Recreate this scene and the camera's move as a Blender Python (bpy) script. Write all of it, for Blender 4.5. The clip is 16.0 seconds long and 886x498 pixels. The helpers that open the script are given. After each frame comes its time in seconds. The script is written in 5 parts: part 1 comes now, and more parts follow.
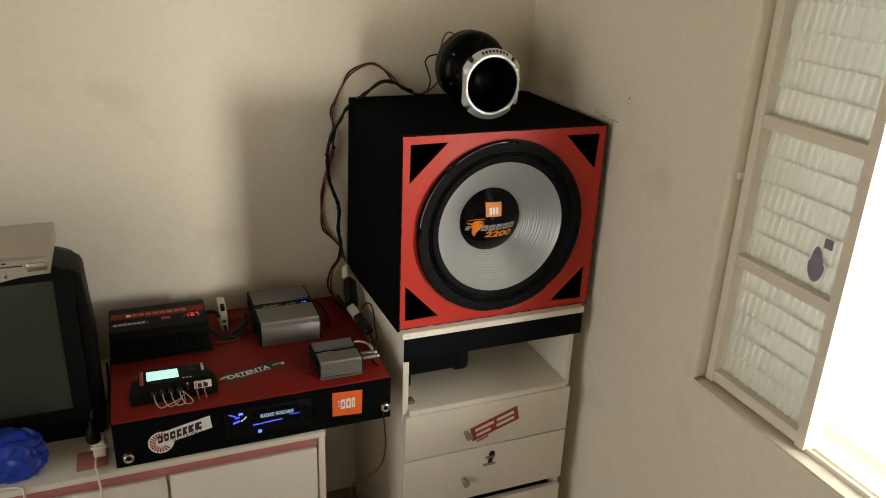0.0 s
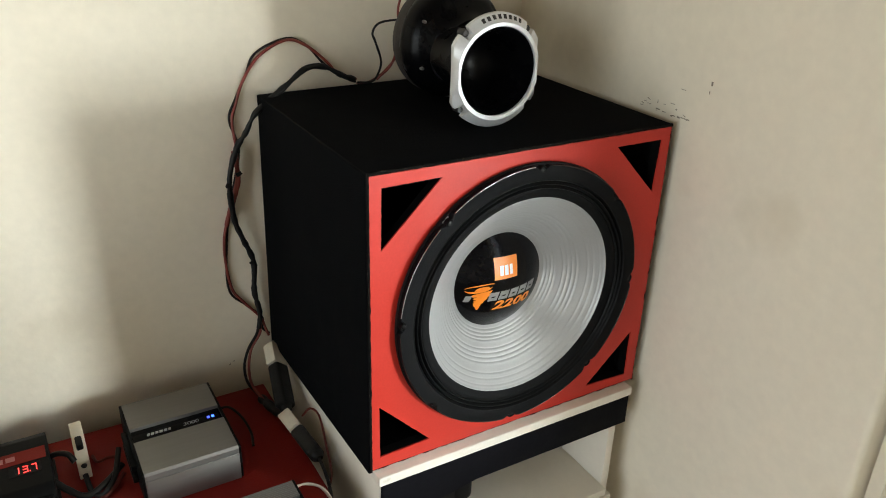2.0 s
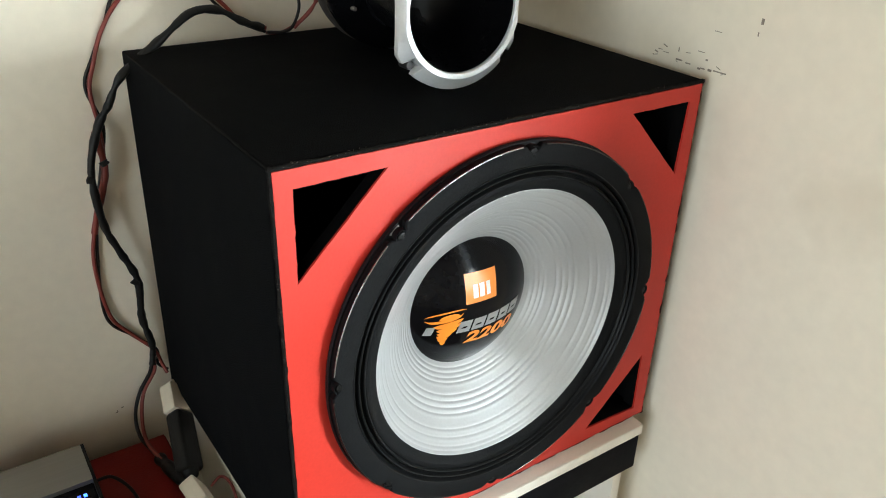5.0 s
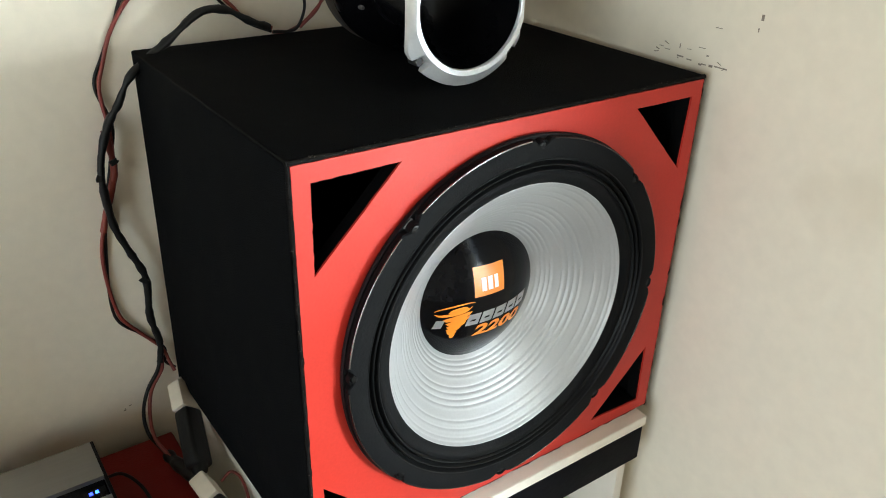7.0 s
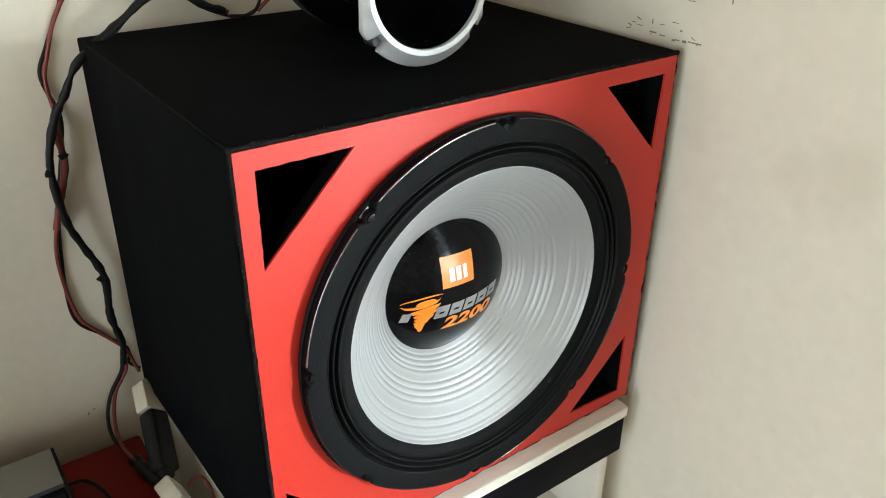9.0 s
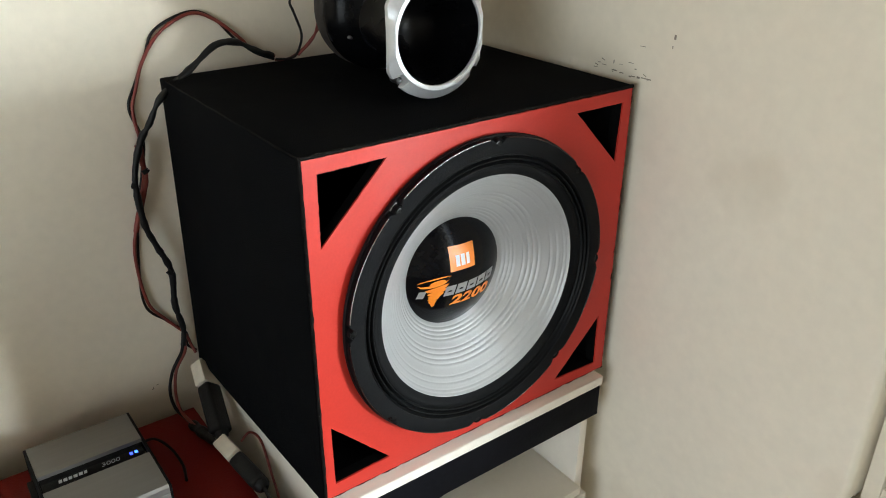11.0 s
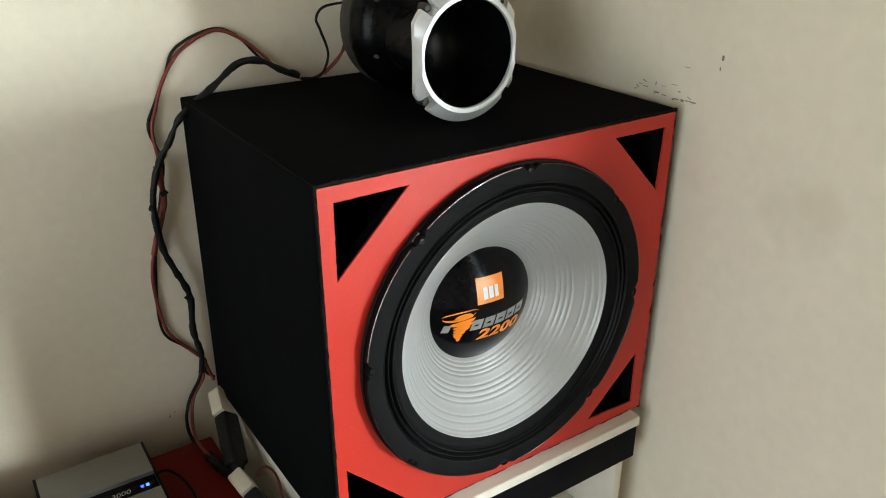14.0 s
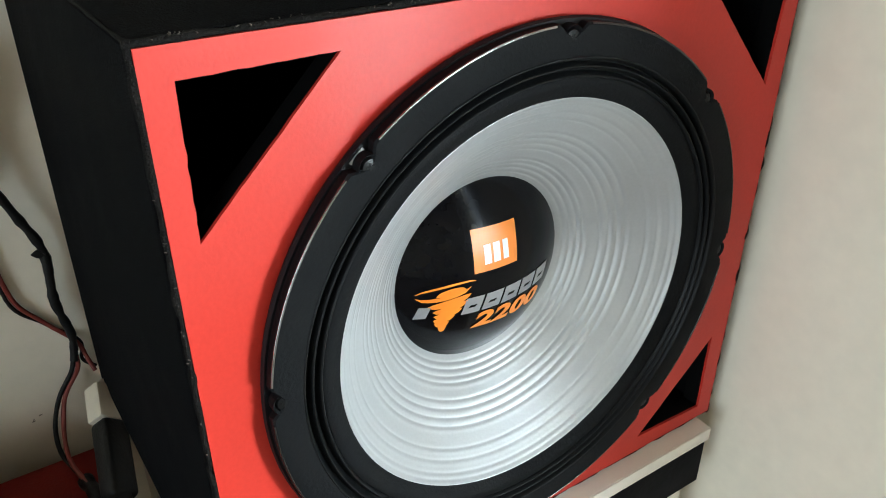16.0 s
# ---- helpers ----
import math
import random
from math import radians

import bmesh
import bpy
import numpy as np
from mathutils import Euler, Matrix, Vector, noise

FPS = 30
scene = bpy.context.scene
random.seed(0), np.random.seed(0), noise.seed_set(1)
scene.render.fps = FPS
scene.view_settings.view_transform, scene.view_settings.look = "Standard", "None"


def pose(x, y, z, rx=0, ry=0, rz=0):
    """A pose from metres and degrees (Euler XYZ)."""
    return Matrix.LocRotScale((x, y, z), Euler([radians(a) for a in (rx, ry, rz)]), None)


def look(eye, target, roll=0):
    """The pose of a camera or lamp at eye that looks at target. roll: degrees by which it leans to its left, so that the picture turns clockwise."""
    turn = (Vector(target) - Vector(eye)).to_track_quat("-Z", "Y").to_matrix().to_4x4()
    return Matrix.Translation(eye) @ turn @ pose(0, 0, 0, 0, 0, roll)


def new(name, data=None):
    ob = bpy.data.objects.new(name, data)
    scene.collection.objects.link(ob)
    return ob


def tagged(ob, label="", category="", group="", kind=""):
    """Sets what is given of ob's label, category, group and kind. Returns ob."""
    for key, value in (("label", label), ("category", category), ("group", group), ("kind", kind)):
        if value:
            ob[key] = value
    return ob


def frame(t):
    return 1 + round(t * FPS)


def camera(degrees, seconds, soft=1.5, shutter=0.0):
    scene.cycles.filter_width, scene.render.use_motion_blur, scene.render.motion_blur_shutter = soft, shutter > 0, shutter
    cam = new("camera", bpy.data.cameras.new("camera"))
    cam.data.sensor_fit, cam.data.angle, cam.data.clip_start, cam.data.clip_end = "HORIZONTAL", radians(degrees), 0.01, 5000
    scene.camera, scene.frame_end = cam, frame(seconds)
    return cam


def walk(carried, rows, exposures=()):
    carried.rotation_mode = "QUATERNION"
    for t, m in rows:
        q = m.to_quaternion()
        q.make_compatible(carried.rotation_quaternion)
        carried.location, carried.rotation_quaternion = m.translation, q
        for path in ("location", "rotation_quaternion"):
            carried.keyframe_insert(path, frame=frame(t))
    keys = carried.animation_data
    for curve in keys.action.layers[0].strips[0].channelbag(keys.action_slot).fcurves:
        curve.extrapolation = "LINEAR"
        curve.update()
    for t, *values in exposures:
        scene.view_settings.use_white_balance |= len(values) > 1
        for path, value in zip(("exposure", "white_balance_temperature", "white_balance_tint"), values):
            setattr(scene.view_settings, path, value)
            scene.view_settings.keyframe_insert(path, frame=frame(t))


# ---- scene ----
cam = camera(59.0, 16.0, soft=1.0)
PATH = [
    (0, (-1.023, -1.895, 1.473), (-0.309, -0.184, 0.722), 2.4),
    (0.5, (-0.966, -1.803, 1.458), (-0.327, -0.057, 0.719), 2.3),
    (1, (-1.006, -1.537, 1.436), (-0.335, 0.196, 0.697), 1.9),
    (1.2, (-1.015, -1.437, 1.435), (-0.257, 0.250, 0.673), 1.8),
    (1.5, (-1.005, -1.334, 1.423), (-0.133, 0.277, 0.623), 2.3),
    (2, (-0.867, -1.202, 1.404), (0.054, 0.348, 0.54), 1.8),
    (2.5, (-0.699, -1.059, 1.368), (0.244, 0.471, 0.49), 0.3),
    (3, (-0.648, -0.967, 1.337), (0.295, 0.534, 0.41), -0.3),
    (3.5, (-0.657, -0.93, 1.318), (0.3, 0.548, 0.369), 0.1),
    (4, (-0.686, -0.928, 1.311), (0.295, 0.535, 0.363), 0.9),
    (4.2, (-0.689, -0.926, 1.306), (0.292, 0.527, 0.361), 1.3),
    (6.5, (-0.732, -0.937, 1.313), (0.298, 0.502, 0.381), 1.5),
    (7, (-0.729, -0.931, 1.306), (0.302, 0.506, 0.371), 1.6),
    (7.5, (-0.716, -0.925, 1.294), (0.321, 0.507, 0.359), 1.7),
    (8, (-0.7, -0.92, 1.289), (0.339, 0.504, 0.343), 1.4),
    (8.5, (-0.688, -0.913, 1.284), (0.349, 0.507, 0.332), 0.9),
    (9, (-0.688, -0.921, 1.287), (0.353, 0.496, 0.334), 0.6),
    (9.2, (-0.691, -0.917, 1.288), (0.359, 0.485, 0.346), 0.8),
    (11.3, (-0.855, -1.127, 1.37), (0.219, 0.327, 0.514), 0.0),
    (11.5, (-0.874, -1.154, 1.384), (0.208, 0.309, 0.553), 0.0),
    (12, (-0.918, -1.214, 1.388), (0.162, 0.274, 0.6), -0.2),
    (12.5, (-0.964, -1.273, 1.381), (0.108, 0.224, 0.6), 0.2),
    (13, (-0.987, -1.301, 1.399), (0.069, 0.211, 0.625), 0.3),
    (13.5, (-0.908, -1.207, 1.387), (0.132, 0.313, 0.607), 0.1),
    (14, (-0.78, -1.043, 1.338), (0.221, 0.466, 0.488), -0.1),
    (14.5, (-0.672, -0.872, 1.268), (0.295, 0.597, 0.315), 0.4),
    (15, (-0.605, -0.78, 1.199), (0.355, 0.669, 0.212), 0.4),
    (15.5, (-0.585, -0.764, 1.167), (0.376, 0.679, 0.17), 0.3),
    (16, (-0.577, -0.766, 1.173), (0.391, 0.674, 0.179), 0.1),
]
EXPOSURES = [(0, -0.57, 6900, 8), (0.8, -0.43, 6700, 7), (1.5, -0.08, 6300, 5), (2.5, 0.32, 5900, 3), (4, 0.59, 5800, 2), (9, 0.59, 5750, 1),
             (11.5, 0.16, 5850, 4), (13, -0.09, 6050, 3), (13.5, -0.13, 6000, 2), (14.0, 0.18, 5950, 1), (14.8, 0.55, 5900, -1), (16, 0.49, 5550, 0)]
walk(cam, [(t, look(eye, target, roll)) for t, eye, target, roll in PATH], EXPOSURES)

# ---------------------------------------------------------------- world and light
world = bpy.data.worlds.new("daylight")
scene.world = world
world.use_nodes = True
wn = world.node_tree
sky = wn.nodes.new("ShaderNodeTexSky")
sky.sky_type, sky.sun_disc = "NISHITA", False
sky.sun_elevation, sky.sun_rotation = radians(58), radians(250)
wn.links.new(sky.outputs[0], wn.nodes["Background"].inputs[0])
wn.nodes["Background"].inputs[1].default_value = 0.12

sun = new("sun", bpy.data.lights.new("sun", "SUN"))
sun.data.energy, sun.data.angle, sun.data.color = 3.0, radians(0.5), (1.0, 0.95, 0.88)
sun.matrix_world = look((-3, -1.5, 6), (0.6, -3.4, 0))


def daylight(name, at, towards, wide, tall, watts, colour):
    """Daylight through an opening, as an area lamp in it or beyond it."""
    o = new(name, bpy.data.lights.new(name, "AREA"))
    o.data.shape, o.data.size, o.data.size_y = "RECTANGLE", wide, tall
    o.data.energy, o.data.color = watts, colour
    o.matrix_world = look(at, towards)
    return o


# sky through the open half of the window, a lamp outside it for the sunlit yard, and an unseen opening added opposite
# to brighten the window wall
daylight("window_daylight", (0.12, -1.295, 1.26), (-1.0, -1.295, 1.26), 0.42, 1.28, 6.0, (0.95, 0.98, 1.0))
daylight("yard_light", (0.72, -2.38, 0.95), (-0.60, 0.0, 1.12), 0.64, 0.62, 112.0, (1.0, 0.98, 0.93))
daylight("west_fill_light", (-3.27, -1.75, 1.0), (0.0, -1.75, 1.0), 1.66, 1.86, 38.0, (1.0, 0.98, 0.95))

# ---------------------------------------------------------------- materials
def mat(name, col, rough=0.5, metal=0.0, var=0.08, size=6.0, bump=0.0, grain=120.0, stain=None, stain_at=0.62,
        rvar=0.1, coat=0.0, spec=0.5, stretch=(1, 1, 1)):
    """A surface with broad and fine variation of tone, roughness and relief; stain: a second colour in patches."""
    m = bpy.data.materials.new(name)
    m.use_nodes = True
    t = m.node_tree
    L = t.links.new
    b = t.nodes["Principled BSDF"]
    co = t.nodes.new("ShaderNodeTexCoord")
    mp = t.nodes.new("ShaderNodeMapping")
    mp.inputs["Scale"].default_value = stretch
    L(co.outputs["Object"], mp.inputs[0])
    big, fine = t.nodes.new("ShaderNodeTexNoise"), t.nodes.new("ShaderNodeTexNoise")
    big.inputs["Scale"].default_value, big.inputs["Detail"].default_value = size, 5
    fine.inputs["Scale"].default_value, fine.inputs["Detail"].default_value = grain, 3
    L(mp.outputs[0], big.inputs[0]), L(mp.outputs[0], fine.inputs[0])
    add = t.nodes.new("ShaderNodeMath")
    add.operation = "ADD"
    L(big.outputs[0], add.inputs[0]), L(fine.outputs[0], add.inputs[1])
    rng = t.nodes.new("ShaderNodeMapRange")
    rng.inputs[1].default_value, rng.inputs[2].default_value = 0.6, 1.4
    rng.inputs[3].default_value, rng.inputs[4].default_value = 1 - var, 1 + var
    L(add.outputs[0], rng.inputs[0])
    mul = t.nodes.new("ShaderNodeMix")
    mul.data_type, mul.blend_type = "RGBA", "MULTIPLY"
    mul.inputs[0].default_value = 1
    mul.inputs[6].default_value = (*col, 1)
    L(rng.outputs[0], mul.inputs[7])
    out = mul.outputs[2]
    if stain:
        n3 = t.nodes.new("ShaderNodeTexNoise")
        n3.inputs["Scale"].default_value, n3.inputs["Detail"].default_value = size * 1.7, 8
        L(co.outputs["Object"], n3.inputs[0])
        r3 = t.nodes.new("ShaderNodeMapRange")
        r3.inputs[1].default_value, r3.inputs[2].default_value = stain_at, stain_at + 0.12
        r3.inputs[4].default_value = 0.75
        L(n3.outputs[0], r3.inputs[0])
        mx = t.nodes.new("ShaderNodeMix")
        mx.data_type = "RGBA"
        mx.inputs[7].default_value = (*stain, 1)
        L(r3.outputs[0], mx.inputs[0]), L(out, mx.inputs[6])
        out = mx.outputs[2]
    L(out, b.inputs["Base Color"])
    rr = t.nodes.new("ShaderNodeMapRange")
    rr.inputs[1].default_value, rr.inputs[2].default_value = 0.35, 0.65
    rr.inputs[3].default_value, rr.inputs[4].default_value = max(0.02, rough * (1 - rvar)), min(1, rough * (1 + rvar))
    L(big.outputs[0], rr.inputs[0]), L(rr.outputs[0], b.inputs["Roughness"])
    b.inputs["Metallic"].default_value = metal
    b.inputs["Coat Weight"].default_value = coat
    b.inputs["Specular IOR Level"].default_value = spec
    if bump:
        bp = t.nodes.new("ShaderNodeBump")
        bp.inputs["Strength"].default_value, bp.inputs["Distance"].default_value = bump, 0.002
        L(add.outputs[0], bp.inputs["Height"]), L(bp.outputs[0], b.inputs["Normal"])
    return m


def glow(name, col, strength):
    m = bpy.data.materials.new(name)
    m.use_nodes = True
    b = m.node_tree.nodes["Principled BSDF"]
    b.inputs["Base Color"].default_value = (*col, 1)
    b.inputs["Emission Color"].default_value = (*col, 1)
    b.inputs["Emission Strength"].default_value = strength
    return m


WALL = mat("cream_wall_paint", (0.82, 0.755, 0.622), 0.75, var=0.045, size=2.5, bump=0.25, grain=60, rvar=0.05, stain=(0.70, 0.63, 0.50), stain_at=0.60)
# ceiling and floor lie out of view, coloured dark to limit bounced light
CEIL = mat("dark_unseen_ceiling", (0.16, 0.11, 0.07), 0.6, var=0.15, bump=0.2)
FLOOR = mat("floor_tile", (0.24, 0.18, 0.13), 0.35, var=0.12, size=4)
GROUT = mat("grout", (0.22, 0.19, 0.16), 0.9)
CARPET = mat("black_carpet", (0.0038, 0.0041, 0.0047), 0.97, var=0.5, size=22, bump=0.9, grain=700, spec=0.04)
INSIDE = mat("black_inside", (0.0035, 0.0035, 0.0035), 0.95, spec=0.04)
FUZZ = mat("worn_carpet_edge", (0.0085, 0.0075, 0.0068), 0.95, var=0.6, size=60, bump=1.0, grain=600, spec=0.1)
SEAM = mat("worn_fold_highlight", (0.010, 0.0095, 0.009), 0.97, var=0.5, size=50, bump=0.9, grain=600, spec=0.05)
RED = mat("red_vinyl", (0.46, 0.029, 0.018), 0.42, var=0.07, size=9, bump=0.05, grain=330, rvar=0.2, spec=0.3)
# darker than the front's red: the console's shade is in this colour
RED_SHADED = mat("red_vinyl_shaded", (0.19, 0.010, 0.006), 0.6, var=0.12, size=11, bump=0.25, grain=330, rvar=0.15, spec=0.2)
GASKET = mat("black_gasket_rubber", (0.0042, 0.0046, 0.0054), 0.66, var=0.15, size=30, bump=0.2, grain=400, spec=0.10)
SURROUND = mat("black_treated_cloth", (0.0035, 0.004, 0.0045), 0.52, var=0.2, size=40, bump=0.15, grain=500, spec=0.22)
SILVER_CONE = mat("silver_cone", (0.47, 0.485, 0.50), 0.42, metal=0.50, var=0.05, size=18, bump=0.03, grain=400, rvar=0.1)
ALU = mat("brushed_aluminium", (0.27, 0.262, 0.25), 0.38, metal=0.75, var=0.06, size=12, bump=0.1, grain=200, stretch=(0.06, 1, 1))
ALU_DARK = mat("grey_heatsink_aluminium", (0.22, 0.21, 0.20), 0.42, metal=0.7, var=0.07, size=12, bump=0.1, grain=200, stretch=(0.06, 1, 1))
CAST = mat("silver_painted_casting", (0.64, 0.65, 0.66), 0.40, metal=0.4, var=0.05, size=22, bump=0.08, grain=350)
CHROME = mat("chrome", (0.65, 0.65, 0.65), 0.15, metal=1.0, var=0.04)
CAP = mat("gloss_black_cap", (0.003, 0.003, 0.004), 0.15, var=0.1, size=10, spec=0.12)
HORN_BLACK = mat("satin_black_horn", (0.0025, 0.0025, 0.003), 0.27, var=0.15, size=14, spec=0.10)
MAGNET = mat("dark_ferrite", (0.020, 0.016, 0.013), 0.6, var=0.2, size=20, bump=0.2)
STEEL_BLACK = mat("black_screw", (0.005, 0.005, 0.005), 0.35, spec=0.18)
ORANGE = mat("orange_print", (0.83, 0.24, 0.02), 0.35, var=0.04, size=30)
ORANGE_RED = mat("orange_red_label", (0.80, 0.13, 0.025), 0.4, var=0.04, size=30)
WHITE_PRINT = mat("white_print", (0.80, 0.79, 0.76), 0.45, var=0.03)
GREY_PRINT = mat("grey_print", (0.42, 0.42, 0.43), 0.4, var=0.04)
DULL_PRINT = mat("dull_grey_print", (0.25, 0.25, 0.26), 0.4, var=0.05)
RED_PRINT = mat("red_print", (0.33, 0.045, 0.025), 0.45, var=0.08)
BLACK_PRINT = mat("black_print", (0.015, 0.014, 0.014), 0.5)
LAMINATE = mat("white_laminate", (0.74, 0.69, 0.60), 0.38, var=0.035, size=4, grain=80, bump=0.04, stain=(0.60, 0.52, 0.42), stain_at=0.64)
LAM_EDGE = mat("white_edge_band", (0.80, 0.76, 0.68), 0.45, var=0.05, size=20, stain=(0.45, 0.36, 0.26), stain_at=0.68)
PINK = mat("pink_laminate", (0.42, 0.15, 0.14), 0.45, var=0.12, size=14, stain=(0.55, 0.30, 0.27), stain_at=0.6)
KNOB = mat("grey_knob", (0.28, 0.25, 0.20), 0.5, var=0.1)
BLACK_BOARD = mat("black_board", (0.004, 0.004, 0.006), 0.7, spec=0.07, var=0.2, size=12, bump=0.2)
BLACK_PLASTIC = mat("black_plastic", (0.004, 0.004, 0.004), 0.5, var=0.15, size=18, bump=0.1, grain=250, spec=0.10)
TV_CASE = mat("tv_black_case", (0.005, 0.005, 0.005), 0.55, var=0.2, size=9, bump=0.15, grain=350, spec=0.12)
TV_GLASS = mat("grey_picture_tube", (0.042, 0.048, 0.036), 0.18, var=0.06, size=3)
SILVER_PLASTIC = mat("dusty_silver_plastic", (0.50, 0.46, 0.39), 0.45, metal=0.15, var=0.06, size=9, grain=260, stain=(0.42, 0.37, 0.30), stain_at=0.6)
BLUE_BAG = mat("blue_plastic_bag", (0.010, 0.045, 0.42), 0.36, var=0.15, size=22, bump=0.1, grain=90)
WHITE_PLASTIC = mat("yellowed_white_plastic", (0.70, 0.64, 0.52), 0.45, var=0.06, size=30)
TAPE = mat("black_tape", (0.007, 0.007, 0.007), 0.5, spec=0.25, var=0.2, size=60, bump=0.3, grain=300)
WIRE_RED = mat("red_wire", (0.19, 0.030, 0.020), 0.5, var=0.15, size=40)
WIRE_BLACK = mat("black_wire", (0.008, 0.0075, 0.007), 0.5, spec=0.25, var=0.15, size=40)
WIRE_CLEAR = mat("pale_signal_wire", (0.50, 0.44, 0.36), 0.4, var=0.1, size=40)
WIRE_PINK = mat("pale_red_wire", (0.40, 0.13, 0.10), 0.4, var=0.1, size=40)
BRASS = mat("worn_brass", (0.30, 0.20, 0.10), 0.5, metal=0.6, var=0.2)
SASH_PAINT = mat("cream_window_paint", (0.80, 0.73, 0.60), 0.42, var=0.04, size=7, bump=0.12, grain=90, stain=(0.52, 0.42, 0.28), stain_at=0.66)
DIRT = mat("wall_scuff", (0.27, 0.23, 0.18), 0.9, var=0.4, size=80)
PURPLE = mat("faded_purple_sticker", (0.22, 0.19, 0.25), 0.5, var=0.1)
YARD = glow("glowing_yard_backdrop", (1.0, 0.98, 0.95), 3.0)
RIM = mat("black_painted_steel", (0.006, 0.006, 0.007), 0.5, var=0.15, size=40, spec=0.15)
LINT = mat("pale_lint", (0.075, 0.060, 0.048), 0.9, var=0.5, size=90)
BEAD = mat("glossy_black_lip", (0.006, 0.006, 0.007), 0.12, var=0.05, spec=0.6)
WIRE_MAROON = mat("dull_maroon_wire", (0.085, 0.014, 0.010), 0.55, var=0.2, size=40, spec=0.2)
STEEL_BARE = mat("bare_pressed_steel", (0.42, 0.41, 0.40), 0.45, metal=0.5, var=0.1, size=40)
RIM_HIGHLIGHT = mat("steel_rim_highlight", (0.30, 0.30, 0.30), 0.22, metal=0.9, var=0.2, size=30)
LCD = glow("lit_white_display", (0.55, 0.96, 0.93), 1.1)
LED_RED = glow("red_led", (1.0, 0.05, 0.04), 1.8)
LED_BLUE = glow("blue_led", (0.06, 0.16, 1.0), 3.0)
VFD = glow("blue_white_display", (0.50, 0.68, 1.0), 1.1)
VFD_BLUE = glow("blue_display", (0.06, 0.09, 1.0), 2.2)


def fluted_glass():
    """Pale ribbed window glass, translucent and a little dusty."""
    m = bpy.data.materials.new("ribbed_glass")
    m.use_nodes = True
    t = m.node_tree
    L = t.links.new
    b = t.nodes["Principled BSDF"]
    b.inputs["Base Color"].default_value = (0.66, 0.67, 0.60, 1)
    b.inputs["Roughness"].default_value = 0.55
    b.inputs["Transmission Weight"].default_value = 0.36
    b.inputs["IOR"].default_value = 1.45
    n = t.nodes.new("ShaderNodeTexNoise")
    n.inputs["Scale"].default_value = 40
    co = t.nodes.new("ShaderNodeTexCoord")
    L(co.outputs["Object"], n.inputs[0])
    bp = t.nodes.new("ShaderNodeBump")
    bp.inputs["Strength"].default_value, bp.inputs["Distance"].default_value = 0.15, 0.002
    L(n.outputs[0], bp.inputs["Height"]), L(bp.outputs[0], b.inputs["Normal"])
    return m


GLASS = fluted_glass()


# ---------------------------------------------------------------- building helpers
def obj(name, bm, m, smooth=35):
    me = bpy.data.meshes.new(name)
    bmesh.ops.recalc_face_normals(bm, faces=bm.faces[:])
    for f in bm.faces:
        f.smooth = smooth > 0
    if smooth:
        for e in bm.edges:
            if len(e.link_faces) == 2 and e.calc_face_angle(0) > radians(smooth):
                e.smooth = False
    bm.to_mesh(me)
    bm.free()
    me.materials.append(m)
    return new(name, me)


def thing(name, at, label, category, group="", kind=""):
    e = new(name)
    e.empty_display_size = 0.05
    e.location = at
    return tagged(e, label, category, group, kind)


def under(o, parent):
    """Hang o, built in world places, under its thing or part."""
    o.parent = parent
    if parent.parent is None:
        o.matrix_parent_inverse = Matrix.Translation(-Vector(parent.location))
    return o


def part(name, bm, material, parent, label="", smooth=35):
    o = under(obj(name, bm, material, smooth), parent)
    if label:
        o["label"] = label
    return o


def single(name, bm, material, label, category, group="", kind="", smooth=35):
    return tagged(obj(name, bm, material, smooth), label, category, group, kind)


def box(x0, x1, y0, y1, z0, z1, bevel=0.0015, seg=2, bm=None):
    b = bmesh.new()
    bmesh.ops.create_cube(b, size=1, matrix=Matrix.LocRotScale(((x0 + x1) / 2, (y0 + y1) / 2, (z0 + z1) / 2), None, (abs(x1 - x0), abs(y1 - y0), abs(z1 - z0))))
    if bevel:
        bmesh.ops.bevel(b, geom=b.edges[:], offset=bevel, segments=seg, affect="EDGES", profile=0.5)
    return join(bm, b)


def join(bm, b):
    if bm is None:
        return b
    me = bpy.data.meshes.new("joint")
    b.to_mesh(me)
    b.free()
    bm.from_mesh(me)
    bpy.data.meshes.remove(me)
    return bm


def lathe(cx, cz, prof, seg=96, closed=False, bm=None):
    """Turn a profile of (radius, y) round the y axis through (cx, cz)."""
    b = bmesh.new()
    rings = []
    for r, y in prof:
        if r < 1e-6:
            rings.append([b.verts.new((cx, y, cz))])
        else:
            rings.append([b.verts.new((cx + r * math.cos(2 * math.pi * i / seg), y, cz + r * math.sin(2 * math.pi * i / seg))) for i in range(seg)])
    pairs = list(zip(rings, rings[1:])) + ([(rings[-1], rings[0])] if closed else [])
    for a, c in pairs:
        for i in range(seg):
            j = (i + 1) % seg
            q = [a[i % len(a)], a[j % len(a)], c[j % len(c)], c[i % len(c)]]
            q = list(dict.fromkeys(q))
            if len(q) > 2:
                b.faces.new(q)
    return join(bm, b)


def spline(pts, n=8):
    p = [Vector(q) for q in pts]
    p = [p[0] * 2 - p[1]] + p + [p[-1] * 2 - p[-2]]
    out = []
    for i in range(1, len(p) - 2):
        a, b, c, d = p[i - 1:i + 3]
        for k in range(n):
            t = k / n
            out.append(0.5 * (2 * b + (c - a) * t + (2 * a - 5 * b + 4 * c - d) * t * t + (3 * b - a - 3 * c + d) * t ** 3))
    return out + [p[-2]]


